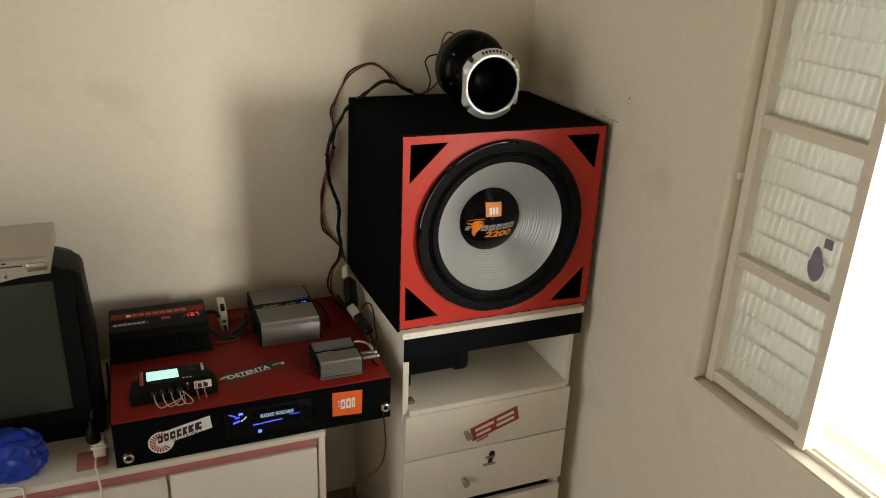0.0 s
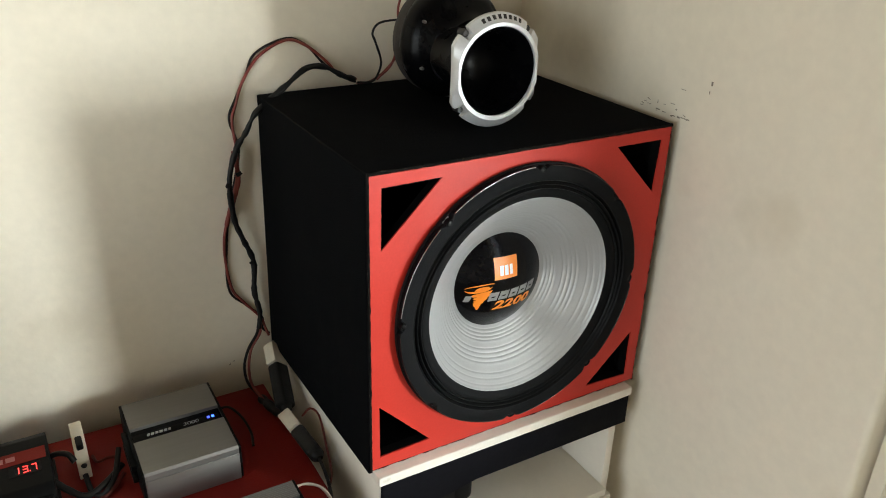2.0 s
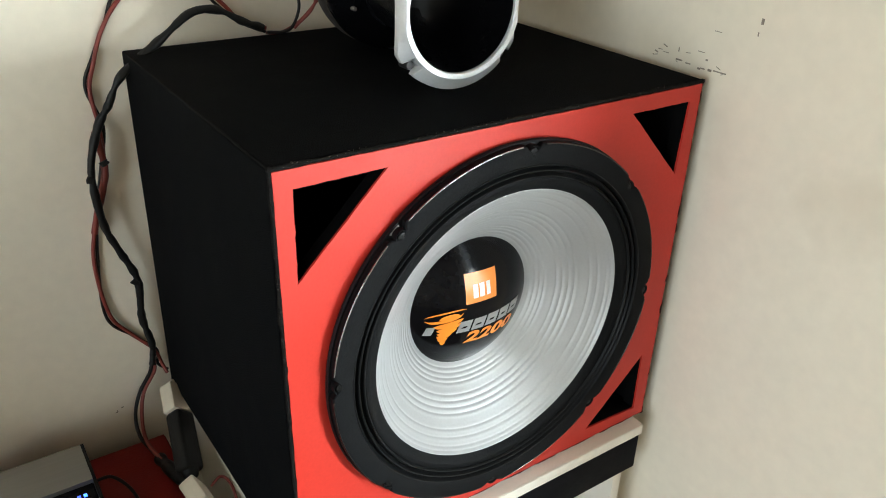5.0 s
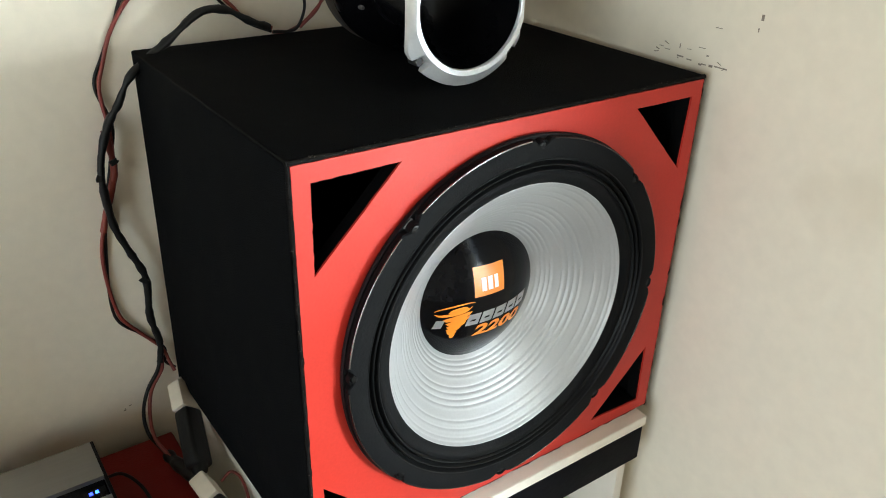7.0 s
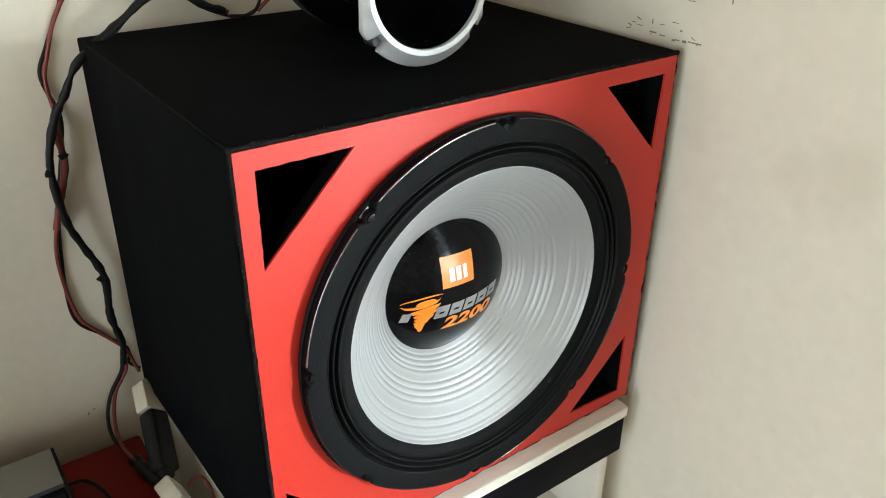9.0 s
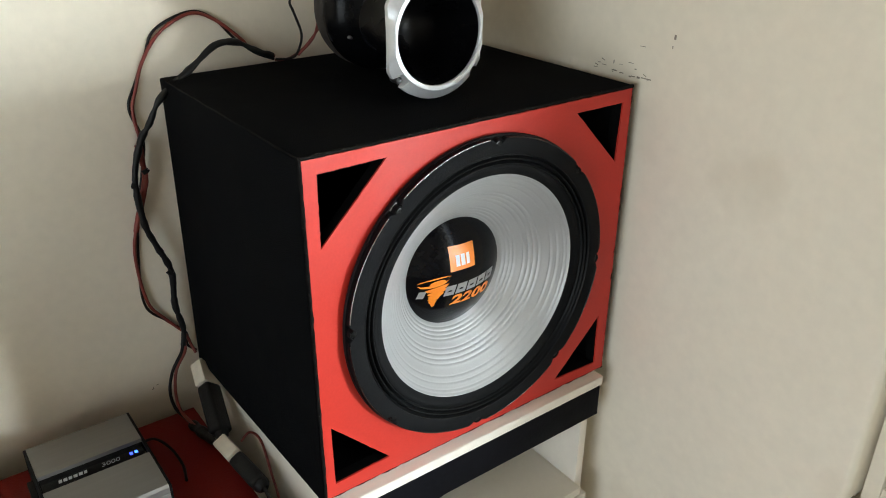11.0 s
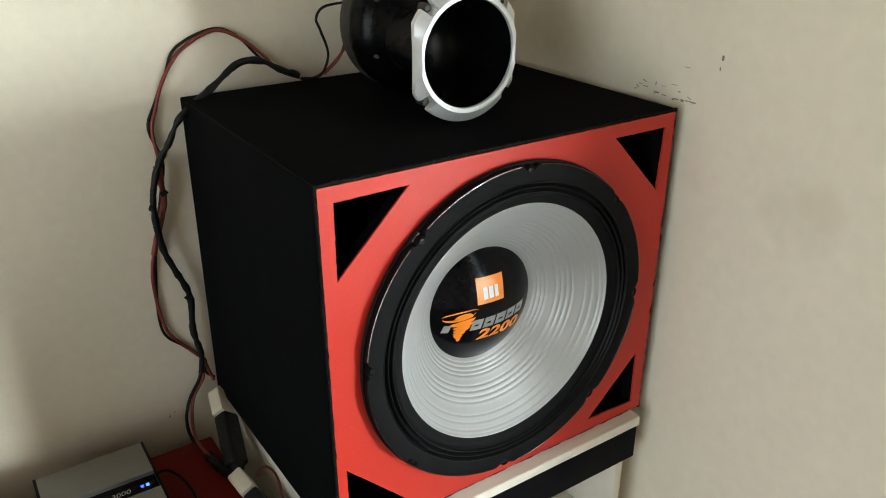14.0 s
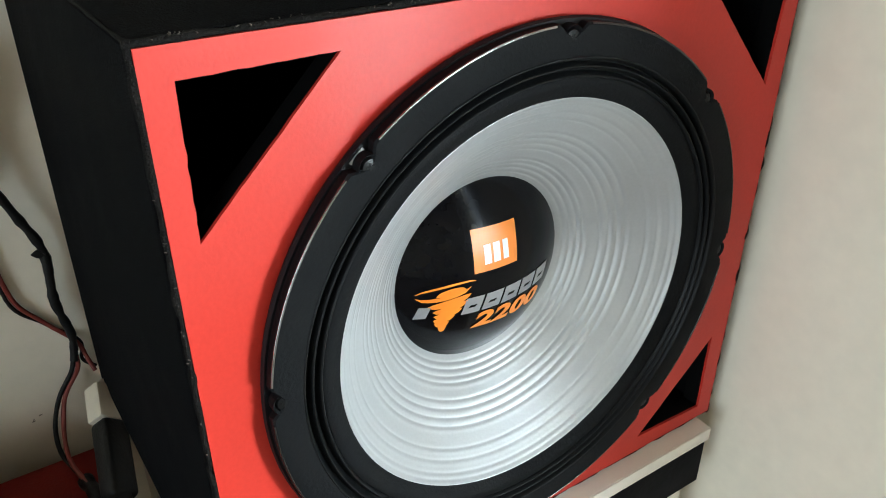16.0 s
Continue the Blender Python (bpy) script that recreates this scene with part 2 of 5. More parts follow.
def tube(pts, r, seg=8, n=8, wob=0.0, bm=None):
    """A cable of radius r along a smooth line; wob: unevenness of its skin."""
    b = bmesh.new()
    line = spline(pts, n)
    up = Vector((0.3, 0.2, 1)).normalized()
    rings = []
    for i, q in enumerate(line):
        d = (line[min(i + 1, len(line) - 1)] - line[max(i - 1, 0)]).normalized()
        u = (up - d * up.dot(d)).normalized()
        up = u
        v = d.cross(u)
        rr = r * (1 + wob * noise.noise(q * 90))
        rings.append([b.verts.new(q + rr * (u * math.cos(2 * math.pi * k / seg) + v * math.sin(2 * math.pi * k / seg))) for k in range(seg)])
    for a, c in zip(rings, rings[1:]):
        for k in range(seg):
            b.faces.new((a[k], a[(k + 1) % seg], c[(k + 1) % seg], c[k]))
    b.faces.new(rings[0][::-1]), b.faces.new(rings[-1])
    return join(bm, b)


def prism(outline, a, b_, axis="y", bevel=0.0, bm=None):
    """A flat outline drawn in the plane across the axis, from a to b_ along it."""
    b = bmesh.new()
    put = {"x": lambda u, v, w: (w, u, v), "y": lambda u, v, w: (u, w, v), "z": lambda u, v, w: (u, v, w)}[axis]
    lo = [b.verts.new(put(u, v, a)) for u, v in outline]
    hi = [b.verts.new(put(u, v, b_)) for u, v in outline]
    n = len(outline)
    b.faces.new(lo), b.faces.new(hi[::-1])
    for i in range(n):
        b.faces.new((lo[i], lo[(i + 1) % n], hi[(i + 1) % n], hi[i]))
    if bevel:
        bmesh.ops.bevel(b, geom=b.edges[:], offset=bevel, segments=2, affect="EDGES", profile=0.5)
    return join(bm, b)


def pierced(outer, holes, a, b_, axis="y"):
    """A plate with holes through it."""
    b = bmesh.new()
    put = {"x": lambda u, v, w: (w, u, v), "y": lambda u, v, w: (u, w, v)}[axis]
    edges = []
    for loop in [outer] + holes:
        vs = [b.verts.new(put(u, v, a)) for u, v in loop]
        edges += [b.edges.new((vs[i], vs[(i + 1) % len(vs)])) for i in range(len(vs))]
    bmesh.ops.triangle_fill(b, use_beauty=True, use_dissolve=False, edges=edges)
    r = bmesh.ops.extrude_face_region(b, geom=b.faces[:])
    shift = Vector(put(0, 0, b_ - a))
    for v in r["geom"]:
        if isinstance(v, bmesh.types.BMVert):
            v.co += shift
    return b


def arc(cx, cz, r, a0, a1, n):
    return [(cx + r * math.cos(radians(a0 + (a1 - a0) * i / n)), cz + r * math.sin(radians(a0 + (a1 - a0) * i / n))) for i in range(n + 1)]


def rect(u0, u1, v0, v1):
    return [(u0, v0), (u1, v0), (u1, v1), (u0, v1)]


def slab(u, v, w, h, skew=0.0, turn=0.0, cu=0.0, cv=0.0):
    """A slanted bar in a plane, turned by degrees round (cu, cv)."""
    q = [(u, v), (u + w, v), (u + w + skew, v + h), (u + skew, v + h)]
    c, s = math.cos(radians(turn)), math.sin(radians(turn))
    return [(cu + c * (a - cu) - s * (b - cv), cv + s * (a - cu) + c * (b - cv)) for a, b in q]


def letters_row(n, u, v, w, h, gap, skew=0.0, turn=0.0, cu=0.0, cv=0.0, a=0.0, b_=0.0004, axis="y", seed=1):
    """A row of n plain bars, as lettering of that size stands."""
    rnd = random.Random(seed)
    bm = None
    x = u
    for _ in range(n):
        ww = w * rnd.uniform(0.75, 1.2)
        bm = prism(slab(x, v, ww, h, skew, turn, cu, cv), a, b_, axis, bm=bm)
        x += ww + gap
    return bm


# ---------------------------------------------------------------- the room
FZ = -0.13                      # floor level
WX, WY = 0.010, 0.019          # inner faces of the window wall and the back wall
Y_NEAR, Y_FAR, Z_SILL, Z_HEAD = -0.794, -1.52, 0.630, 1.95
single("wall_north", box(-3.2, WX + 0.15, WY, WY + 0.15, FZ, 2.6, 0), WALL, "cream painted plaster back wall with faint marks", "wall", kind="structure", smooth=0)
east = pierced(rect(-3.4, WY, FZ, 2.6), [rect(Y_FAR, Y_NEAR, Z_SILL, Z_HEAD)], WX, WX + 0.15, "x")
lips = [e for e in east.edges if all(abs(v.co.x - WX) < 1e-4 and Y_FAR - 0.001 < v.co.y < Y_NEAR + 0.001 and Z_SILL - 0.001 < v.co.z < Z_HEAD + 0.001 for v in e.verts) and len({round(f.normal.x, 1) ** 2 for f in e.link_faces}) > 1]
bmesh.ops.bevel(east, geom=lips, offset=0.011, segments=5, affect="EDGES", profile=0.5)
single("wall_east", east, WALL, "cream painted plaster wall with a window opening", "wall", kind="structure", smooth=28)
single("wall_south", box(-3.2, WX + 0.15, -3.55, -3.4, FZ, 2.6, 0), WALL, "plain cream painted wall", "wall", kind="structure", smooth=0)
single("wall_west", pierced(rect(-3.55, WY + 0.15, FZ, 2.6), [rect(-2.6, -0.9, 0.04, 1.96)], -3.35, -3.2, "x"), WALL, "cream painted wall out of view, with an opening added for fill light", "wall", kind="structure", smooth=0)
single("ceiling", box(-3.35, WX + 0.15, -3.55, WY + 0.15, 2.6, 2.7, 0), CEIL, "dark ceiling out of view, kept dark to limit bounced light", "ceiling", kind="structure", smooth=0)
single("floor", box(-3.35, WX + 0.15, -3.55, WY + 0.15, FZ - 0.12, FZ, 0), FLOOR, "plain brownish tiled floor", "floor", kind="structure", smooth=0)

# scuffs and chips on the window wall by the speaker box
rnd = random.Random(5)
scuffs = None
for k in range(9):
    y = -0.43 + 0.19 * rnd.random() ** 1.5
    z = 1.086 + 0.022 * rnd.random() * rnd.random()
    w, h = rnd.uniform(0.001, 0.007), rnd.uniform(0.0005, 0.0013)
    a0 = rnd.uniform(-35, 25)
    scuffs = prism(slab(y, z, w, h, rnd.uniform(-.001, .001), a0, y, z), WX - 0.0004, WX + 0.0004, "x", bm=scuffs)
for y, z, w, h in ((-0.452, 1.146, 0.003, 0.006), (-0.449, 1.134, 0.0012, 0.004), (-0.420, 1.0875, 0.017, 0.0014), (-0.401, 1.086, 0.005, 0.0026), (-0.392, 1.0865, 0.006, 0.0012), (-0.386, 1.085, 0.004, 0.0020),
                   (-0.372, 1.0875, 0.007, 0.0012), (-0.360, 1.0885, 0.009, 0.0016), (-0.354, 1.098, 0.0012, 0.005), (-0.394, 1.0965, 0.003, 0.0016), (-0.388, 1.104, 0.009, 0.0007), (-0.405, 1.129, 0.009, 0.0006), (-0.340, 1.093, 0.008, 0.0008), (-0.330, 1.095, 0.006, 0.0008)):
    scuffs = prism(slab(y, z, w, h), WX - 0.0004, WX + 0.0004, "x", bm=scuffs)
single("wall_scuffs", scuffs, DIRT, "small dark scuffs and chips on the cream wall", "scuff marks", kind="stuff")
marks = None
for x, z, w, h in ((-0.588, 0.5845, 0.0030, 0.0012), (-0.5865, 0.5855, 0.0010, 0.0030), (-0.580, 0.590, 0.0032, 0.0012)):
    marks = prism(slab(x, z, w, h, 0.001), WY - 0.0004, WY + 0.0004, "y", bm=marks)
single("wall_marks", marks, DIRT, "tiny dark pencil marks on the cream wall", "scuff marks", kind="stuff")


# ---------------------------------------------------------------- the window
def window():
    w = thing("window_1", (0.05, -1.16, Z_SILL), "cream painted steel window, one leaf of ribbed glass slats, other half open", "window", kind="structure")
    fx0, fx1 = 0.036, 0.076
    part("window_frame", pierced(rect(Y_FAR, Y_NEAR, Z_SILL, Z_HEAD), [rect(Y_FAR + 0.022, Y_NEAR - 0.012, Z_SILL + 0.010, Z_HEAD - 0.022)], 0.060, fx1 + 0.02, "x"), SASH_PAINT, w, "cream painted steel frame with dirty corners", smooth=0)
    part("window_sill", box(WX + 0.002, 0.060, Y_FAR, Y_NEAR, Z_SILL - 0.002, Z_SILL + 0.003, 0.001), SASH_PAINT, w, "cream painted narrow sill, dusty")
    part("track", box(0.042, 0.050, Y_FAR + 0.02, -1.066, Z_SILL + 0.003, Z_SILL + 0.012, 0.001), SASH_PAINT, w)
    y0, y1 = -1.066, -0.800
    zb, zt = Z_SILL + 0.006, Z_HEAD - 0.03
    part("stile", box(fx0, fx1, y1 - 0.0205, y1, zb, zt, 0.002), SASH_PAINT, w)
    part("stile", box(fx0, fx1, y0, y0 + 0.022, zb, zt, 0.002), SASH_PAINT, w)
    bars = [0.652, 0.910, 1.180, 1.452, 1.726, zt - 0.012]
    for z in bars:
        part("rail", box(fx0 + 0.002, fx1 - 0.002, y0 + 0.022, y1 - 0.0205, z - 0.012, z + 0.012, 0.002), SASH_PAINT, w)
    part("catch", prism([(-0.802, 1.064), (-0.792, 1.064), (-0.792, 1.077), (-0.802, 1.079)], 0.026, 0.037, "x", 0.002), SASH_PAINT, w, "small painted catch")
    part("corner_bracket", box(WX + 0.004, 0.034, -0.804, -0.793, Z_SILL - 0.003, Z_SILL + 0.007, 0.002), KNOB, w, "rusty corner bracket")
    # ribbed glass slats, overlapping like shingles
    wid, n = (y1 - y0) - 0.044, 13

    def slat(h):
        b = bmesh.new()
        cols = []
        for i in range(n * 8 + 1):
            y = -wid / 2 + wid * i / (n * 8)
            d = 0.0040 * (0.5 + 0.5 * math.cos(2 * math.pi * i / 8))
            cols.append([b.verts.new((x, y, z)) for x, z in ((0.001 - d, -h / 2), (0.007 - d, h / 2), (0.011, h / 2), (0.005, -h / 2))])
        for p, q in zip(cols, cols[1:]):
            for k in range(4):
                b.faces.new((p[k], p[(k + 1) % 4], q[(k + 1) % 4], q[k]))
        b.faces.new(cols[0]), b.faces.new(cols[-1])
        me = bpy.data.meshes.new("glass_slat")
        bmesh.ops.recalc_face_normals(b, faces=b.faces[:])
        b.to_mesh(me)
        b.free()
        me.materials.append(GLASS)
        return me

    for lo, hi in zip(bars, bars[1:]):
        z0, z1 = lo + 0.012, hi - 0.012
        k = 5
        h = (z1 - z0) / k
        me = slat(h + 0.001)
        for i in range(k):
            o = new("glass_slat", me)
            o.location = (0.060, (y0 + y1) / 2, z0 + h * (i + 0.5))
            under(o, w)
    return w


window()
st = thing("window_sticker", (0.054, -1.0, 0.90), "faded purple sticker on the ribbed glass", "sticker")
part("patch", prism([(-0.987 + (0.0175 * math.sin(a) if math.cos(a) < 0.2 else 0.0125 * math.sin(a) + 0.003 * math.cos(a)), 0.966 + 0.032 * math.cos(a)) for a in [2 * math.pi * k / 28 for k in range(28)]], 0.0540, 0.0548, "x"), PURPLE, st)
part("patch", prism(rect(-1.012, -0.994, 1.000, 1.018), 0.0540, 0.0548, "x"), PURPLE, st)

# glowing sheets stand in for the sunlit yard, burnt out to white
single("backdrop_yard", prism(rect(0.17, 7.0, -4.0, 9.0), -0.42, -0.36, "z"), YARD, "glowing sheet for the sunlit yard burnt out to white outside the window", "backdrop", kind="structure", smooth=0)
single("backdrop_distance", box(7.0, 7.1, -4, 9, -0.4, 5, 0), YARD, "glowing sheet for the bright hazy distance outside the window", "backdrop", kind="structure", smooth=0)
single("ground", box(-30, 60, -40, 40, -0.60, -0.43, 0), GROUT, "plain ground round the house", "ground", kind="structure", smooth=0)


# ---------------------------------------------------------------- drawer cabinet under the speaker
CX0, CX1, CYF, CYB = -0.494, -0.042, -0.418, -0.012


def drawer_cabinet():
    c = thing("drawer_cabinet", (-0.26, -0.21, FZ), "white laminate cabinet with an open shelf above drawers", "cabinet")
    t = 0.015
    part("side_panel", box(CX0, CX0 + t, CYF, CYB, FZ, 0.6165, 0.001), LAMINATE, c)
    part("side_panel", box(CX1 - t, CX1, CYF, CYB, FZ, 0.6165, 0.001), LAMINATE, c)
    part("back_panel", box(CX0 + t, CX1 - t, CYB - 0.006, CYB - 0.002, -0.07, 0.6165, 0), LAMINATE, c)
    top = part("top", box(-0.4995, -0.0270, -0.4262, -0.008, 0.6165, 0.632, 0.0012), LAMINATE, c, "white top with a worn front edge")
    part("edge_band", box(-0.4990, -0.0275, -0.4274, -0.4264, 0.6168, 0.6315, 0.0003), LAM_EDGE, top, "worn white edging, brown at chips")
    part("shelf", box(CX0 + t, CX1 - t, CYF - 0.014, CYB - 0.008, 0.411, 0.426, 0.001), LAMINATE, c)
    part("bottom", box(CX0 + t, CX1 - t, CYF + 0.01, CYB - 0.008, -0.070, -0.055, 0.001), LAMINATE, c)
    for z0, z1 in ((0.285, 0.4102), (0.132, 0.2815), (-0.038, 0.108)):
        d = part("drawer_front", box(CX0 + 0.004, CX1 - 0.003, CYF - 0.016, CYF - 0.001, z0, z1, 0.0015), LAMINATE, c)
        if z0 > 0.1:
            zc = (z0 + z1) / 2 - 0.012
            part("knob", lathe(-0.332, zc, [(0.0, CYF - 0.040), (0.0085, CYF - 0.040), (0.0095, CYF - 0.037), (0.0075, CYF - 0.028), (0.006, CYF - 0.016), (0.0, CYF - 0.0155)], 8), KNOB, d, "small grey octagonal knob")
    # solid black block puts the drawer's inner shade into the gap
    part("drawer_shade_block", box(CX0 + 0.02, CX1 - 0.02, CYF + 0.002, CYB - 0.02, -0.05, 0.096, 0.001), INSIDE, c, "black block for the shade inside an open drawer")
    return c


drawer_cabinet()
YD = CYF - 0.0166
# label on the upper drawer: a dark red slanted badge with pale bars
bd = thing("drawer_sticker", (-0.255, YD, 0.33), "dark red slanted sticker with pale bars on the drawer", "sticker")
tilt, cu, cv = 18.0, -0.255, 0.345
part("backing", prism(slab(-0.322, 0.325, 0.132, 0.040, 0.004, tilt, cu, cv), YD, YD - 0.0005), RED_PRINT, bd)
for u, v, w, h in ((-0.308, 0.3480, 0.052, 0.0085), (-0.309, 0.3330, 0.040, 0.0080), (-0.247, 0.3480, 0.048, 0.0085), (-0.252, 0.3330, 0.050, 0.0080)):
    part("bar", prism(slab(u, v, w, h, 0.001, tilt, cu, cv), YD - 0.0005, YD - 0.0009), LAMINATE, bd)
part("small_bars", letters_row(5, -0.312, 0.316, 0.005, 0.007, 0.002, 0.0, tilt, cu, cv, YD, YD - 0.0005), RED_PRINT, bd)
s2 = thing("dark_sticker", (-0.262, YD, 0.225), "small dark grey cut-out sticker on the second drawer", "sticker")
part("base", prism(slab(-0.279, 0.221, 0.034, 0.008), YD, YD - 0.0005), KNOB, s2)
part("stem", prism(slab(-0.267, 0.229, 0.012, 0.014, 0.003), YD, YD - 0.0005), BLACK_PRINT, s2)
part("top_bar", prism(slab(-0.274, 0.242, 0.026, 0.009, 0.002), YD, YD - 0.0005), KNOB, s2)
part("head", prism(arc(-0.256, 0.256, 0.0085, 0, 345, 16), YD, YD - 0.0005), BLACK_PRINT, s2)

# black board hung across the open shelf, and the dark box in the shelf
single("black_board", prism([(-0.4935, 0.556), (-0.4930, 0.6155), (-0.0285, 0.6155), (-0.0280, 0.5580), (-0.33, 0.5590), (-0.36, 0.5550), (-0.375, 0.5490), (-0.405, 0.5480), (-0.42, 0.5545)], -0.4245, -0.4185, "y", 0.0008), BLACK_BOARD, "black board across the top of the open shelf", "board")
dk = thing("small_speaker", (-0.40, -0.33, 0.426), "black small speaker lying inside the open shelf", "speaker")
part("body", box(-0.474, -0.335, -0.400, -0.250, 0.500, 0.600, 0.01, 3), BLACK_PLASTIC, dk)
part("foot", box(-0.362, -0.318, -0.402, -0.300, 0.4925, 0.580, 0.014, 4), BLACK_PLASTIC, dk)
part("leg", box(-0.46, -0.44, -0.33, -0.27, 0.426, 0.502, 0.004), BLACK_PLASTIC, dk)
single("cabinet_handle_scrap", prism([(-0.476, 0.4262), (-0.474, 0.436), (-0.462, 0.437), (-0.455, 0.432), (-0.460, 0.4262)], -0.405, -0.385, "y", 0.002), BRASS, "small brown scrap lying on the shelf", "scrap")


# ---------------------------------------------------------------- speaker box
BX0, BX1, BYF, BYB, BZ0, BZ1 = -0.5045, -0.0105, -0.410, -0.004, 0.632, 1.083
SX, SZ = -0.264, 0.858


def speaker_box():
    s = thing("speaker_box", (-0.257, -0.21, BZ0), "large speaker box in worn black carpet with a red vinyl front", "speaker box")
    t = 0.016
    part("top_panel", prism([(BX0 + 0.002, BYF + 0.004), (BX1, BYF + 0.004), (BX1, BYB - 0.004), (BX0 - 0.003, BYB - 0.004)], BZ1 - t, BZ1, "z", 0.002), CARPET, s, "black carpet covered top")
    part("bottom_panel", box(BX0 + 0.004, BX1, BYF + 0.004, BYB, BZ0, BZ0 + t, 0.0025), CARPET, s)
    # the near side stands a little out of true, its carpet hanging past the bottom edge
    b = bmesh.new()
    rows = [[b.verts.new(q) for q in ((x0 + d, y, z0), (x0 + d + t, y, z0), (x0 + t, y, BZ1 - 0.003), (x0, y, BZ1 - 0.003))] for x0, y, z0, d in ((BX0, BYF + 0.004, BZ0 - 0.006, -0.001), (BX0 - 0.003, BYB - 0.005, BZ0 - 0.009, -0.004))]
    for v in rows[1][:2]:
        v.co.y += 0.010
    b.faces.new(rows[0]), b.faces.new(rows[1])
    for k in range(4):
        b.faces.new((rows[0][k], rows[0][(k + 1) % 4], rows[1][(k + 1) % 4], rows[1][k]))
    bmesh.ops.bevel(b, geom=b.edges[:], offset=0.002, segments=2, affect="EDGES", profile=0.5)
    part("side_panel", b, CARPET, s, "black carpet covered side")
    part("side_panel", box(BX1 - t, BX1, BYF + 0.004, BYB, BZ0 + 0.003, BZ1 - 0.003, 0.0025), CARPET, s)
    part("back_panel", box(BX0 + 0.016, BX1 - 0.003, BYB - t, BYB, BZ0 + 0.003, BZ1 - 0.003, 0.0025), CARPET, s)
    # red front with four corner ports and the round cut-out
    x0, x1, z0, z1 = BX0 + 0.0035, BX1 - 0.0025, BZ0 + 0.003, BZ1 - 0.004
    holes = [[(-0.485, 1.062), (-0.400, 1.063), (-0.486, 0.977)], [(-0.028, 1.062), (-0.032, 0.979), (-0.114, 1.062)],
             [(-0.490, 0.741), (-0.409, 0.657), (-0.489, 0.654)], [(-0.032, 0.735), (-0.117, 0.653), (-0.031, 0.649)],
             arc(SX, SZ, 0.186, 0, 356.25, 95)]
    def ragged(loop, k):
        """A hand-cut edge: corners kept, sides a little uneven."""
        out = []
        for (au, av), (bu, bv) in zip(loop, loop[1:] + loop[:1]):
            for i in range(14):
                f = i / 14
                w = 0.0007 * math.sin(math.pi * f) ** 0.4 if i else 0.0
                q = Vector((au + (bu - au) * f, av + (bv - av) * f, k * 3.1))
                out.append((q.x + w * noise.noise(q * 140), q.y + w * noise.noise(q * 140 + Vector((7, 3, 1)))))
        return out

    cut = [ragged(q, k) for k, q in enumerate(holes[:4])] + holes[4:]
    part("front_panel", pierced(rect(x0, x1, z0, z1), cut, BYF, BYF + 0.0025), RED, s, "red vinyl covered front panel", smooth=0)
    grown = [[(u + 0.0006 * (1 if u < (x0 + x1) / 2 else -1), v) for u, v in q] for q in cut[:4]] + holes[4:]
    part("front_board", pierced(rect(x0 + 0.004, x1 - 0.004, z0 + 0.004, z1 - 0.004), grown, BYF + 0.0026, BYF + 0.018), INSIDE, s, "black board behind the red vinyl", smooth=0)
    # frayed carpet edge round the red front
    rnd = random.Random(3)
    e = bmesh.new()
    corners = [(BX0, BZ0), (BX1, BZ0), (BX1, BZ1), (BX0, BZ1)]
    for (ax, az), (bx, bz) in zip(corners, corners[1:] + corners[:1]):
        pts = []
        for i in range(61):
            f = i / 60
            k = (0.0020 if ax == bx == BX1 else 0.0012) * noise.noise(Vector((ax + f * 37, az * 9 + f * 29, 2.0)))
            inx, inz = (0.0022 if ax == bx == BX0 else -0.0022 if ax == bx else 0), (0.0022 if az == bz == BZ0 else -0.0022 if az == bz else 0)
            pts.append((ax + (bx - ax) * f + inx + (k if ax == bx else 0), BYF + 0.002, az + (bz - az) * f + inz + (k if az == bz else 0)))
        tube(pts, 0.0019, 6, 2, 0.7, bm=e)
    # paler tube on the worn fold, its colour also carrying the edge's highlight
    seam = tube([(BX0 + 0.0012 - 0.003 * (1 - k / 10) + 0.0005 * math.sin(9.0 * k), BYB - 0.006 - 0.0396 * k, BZ1 - 0.0013) for k in range(11)], 0.0013, 6, 4, 0.9)
    part("carpet_seam", seam, SEAM, s, "worn carpet fold, paler for its highlight, along the top edge", smooth=60)
    lint = bmesh.new()
    for i in range(110):
        f = rnd.random()
        x, z = (BX0 + f * 0.46, BZ1 - 0.001) if i % 3 else (BX0 + 0.001, BZ1 - f * 0.42)
        d = Vector((rnd.uniform(-1, 1), rnd.uniform(-0.6, 0.4), rnd.uniform(0.1, 1) if i % 3 else rnd.uniform(-1, 1))).normalized() * rnd.uniform(0.0006, 0.0018)
        p = Vector((x, BYF + rnd.uniform(-0.0015, 0.005), z))
        tube([p, p + d * 0.6 + Vector((0.0005, 0, 0)), p + d], rnd.uniform(0.00015, 0.0004), 4, 2, bm=lint)
    tagged(part("lint", lint, LINT, s, "pale lint caught on the carpet edge", smooth=60), kind="stuff")
    part("frayed_edge", e, FUZZ, s, "frayed black carpet edge", smooth=60)
    return s


speaker_box()

BOLTS = [132 + 45 * k for k in range(8)]


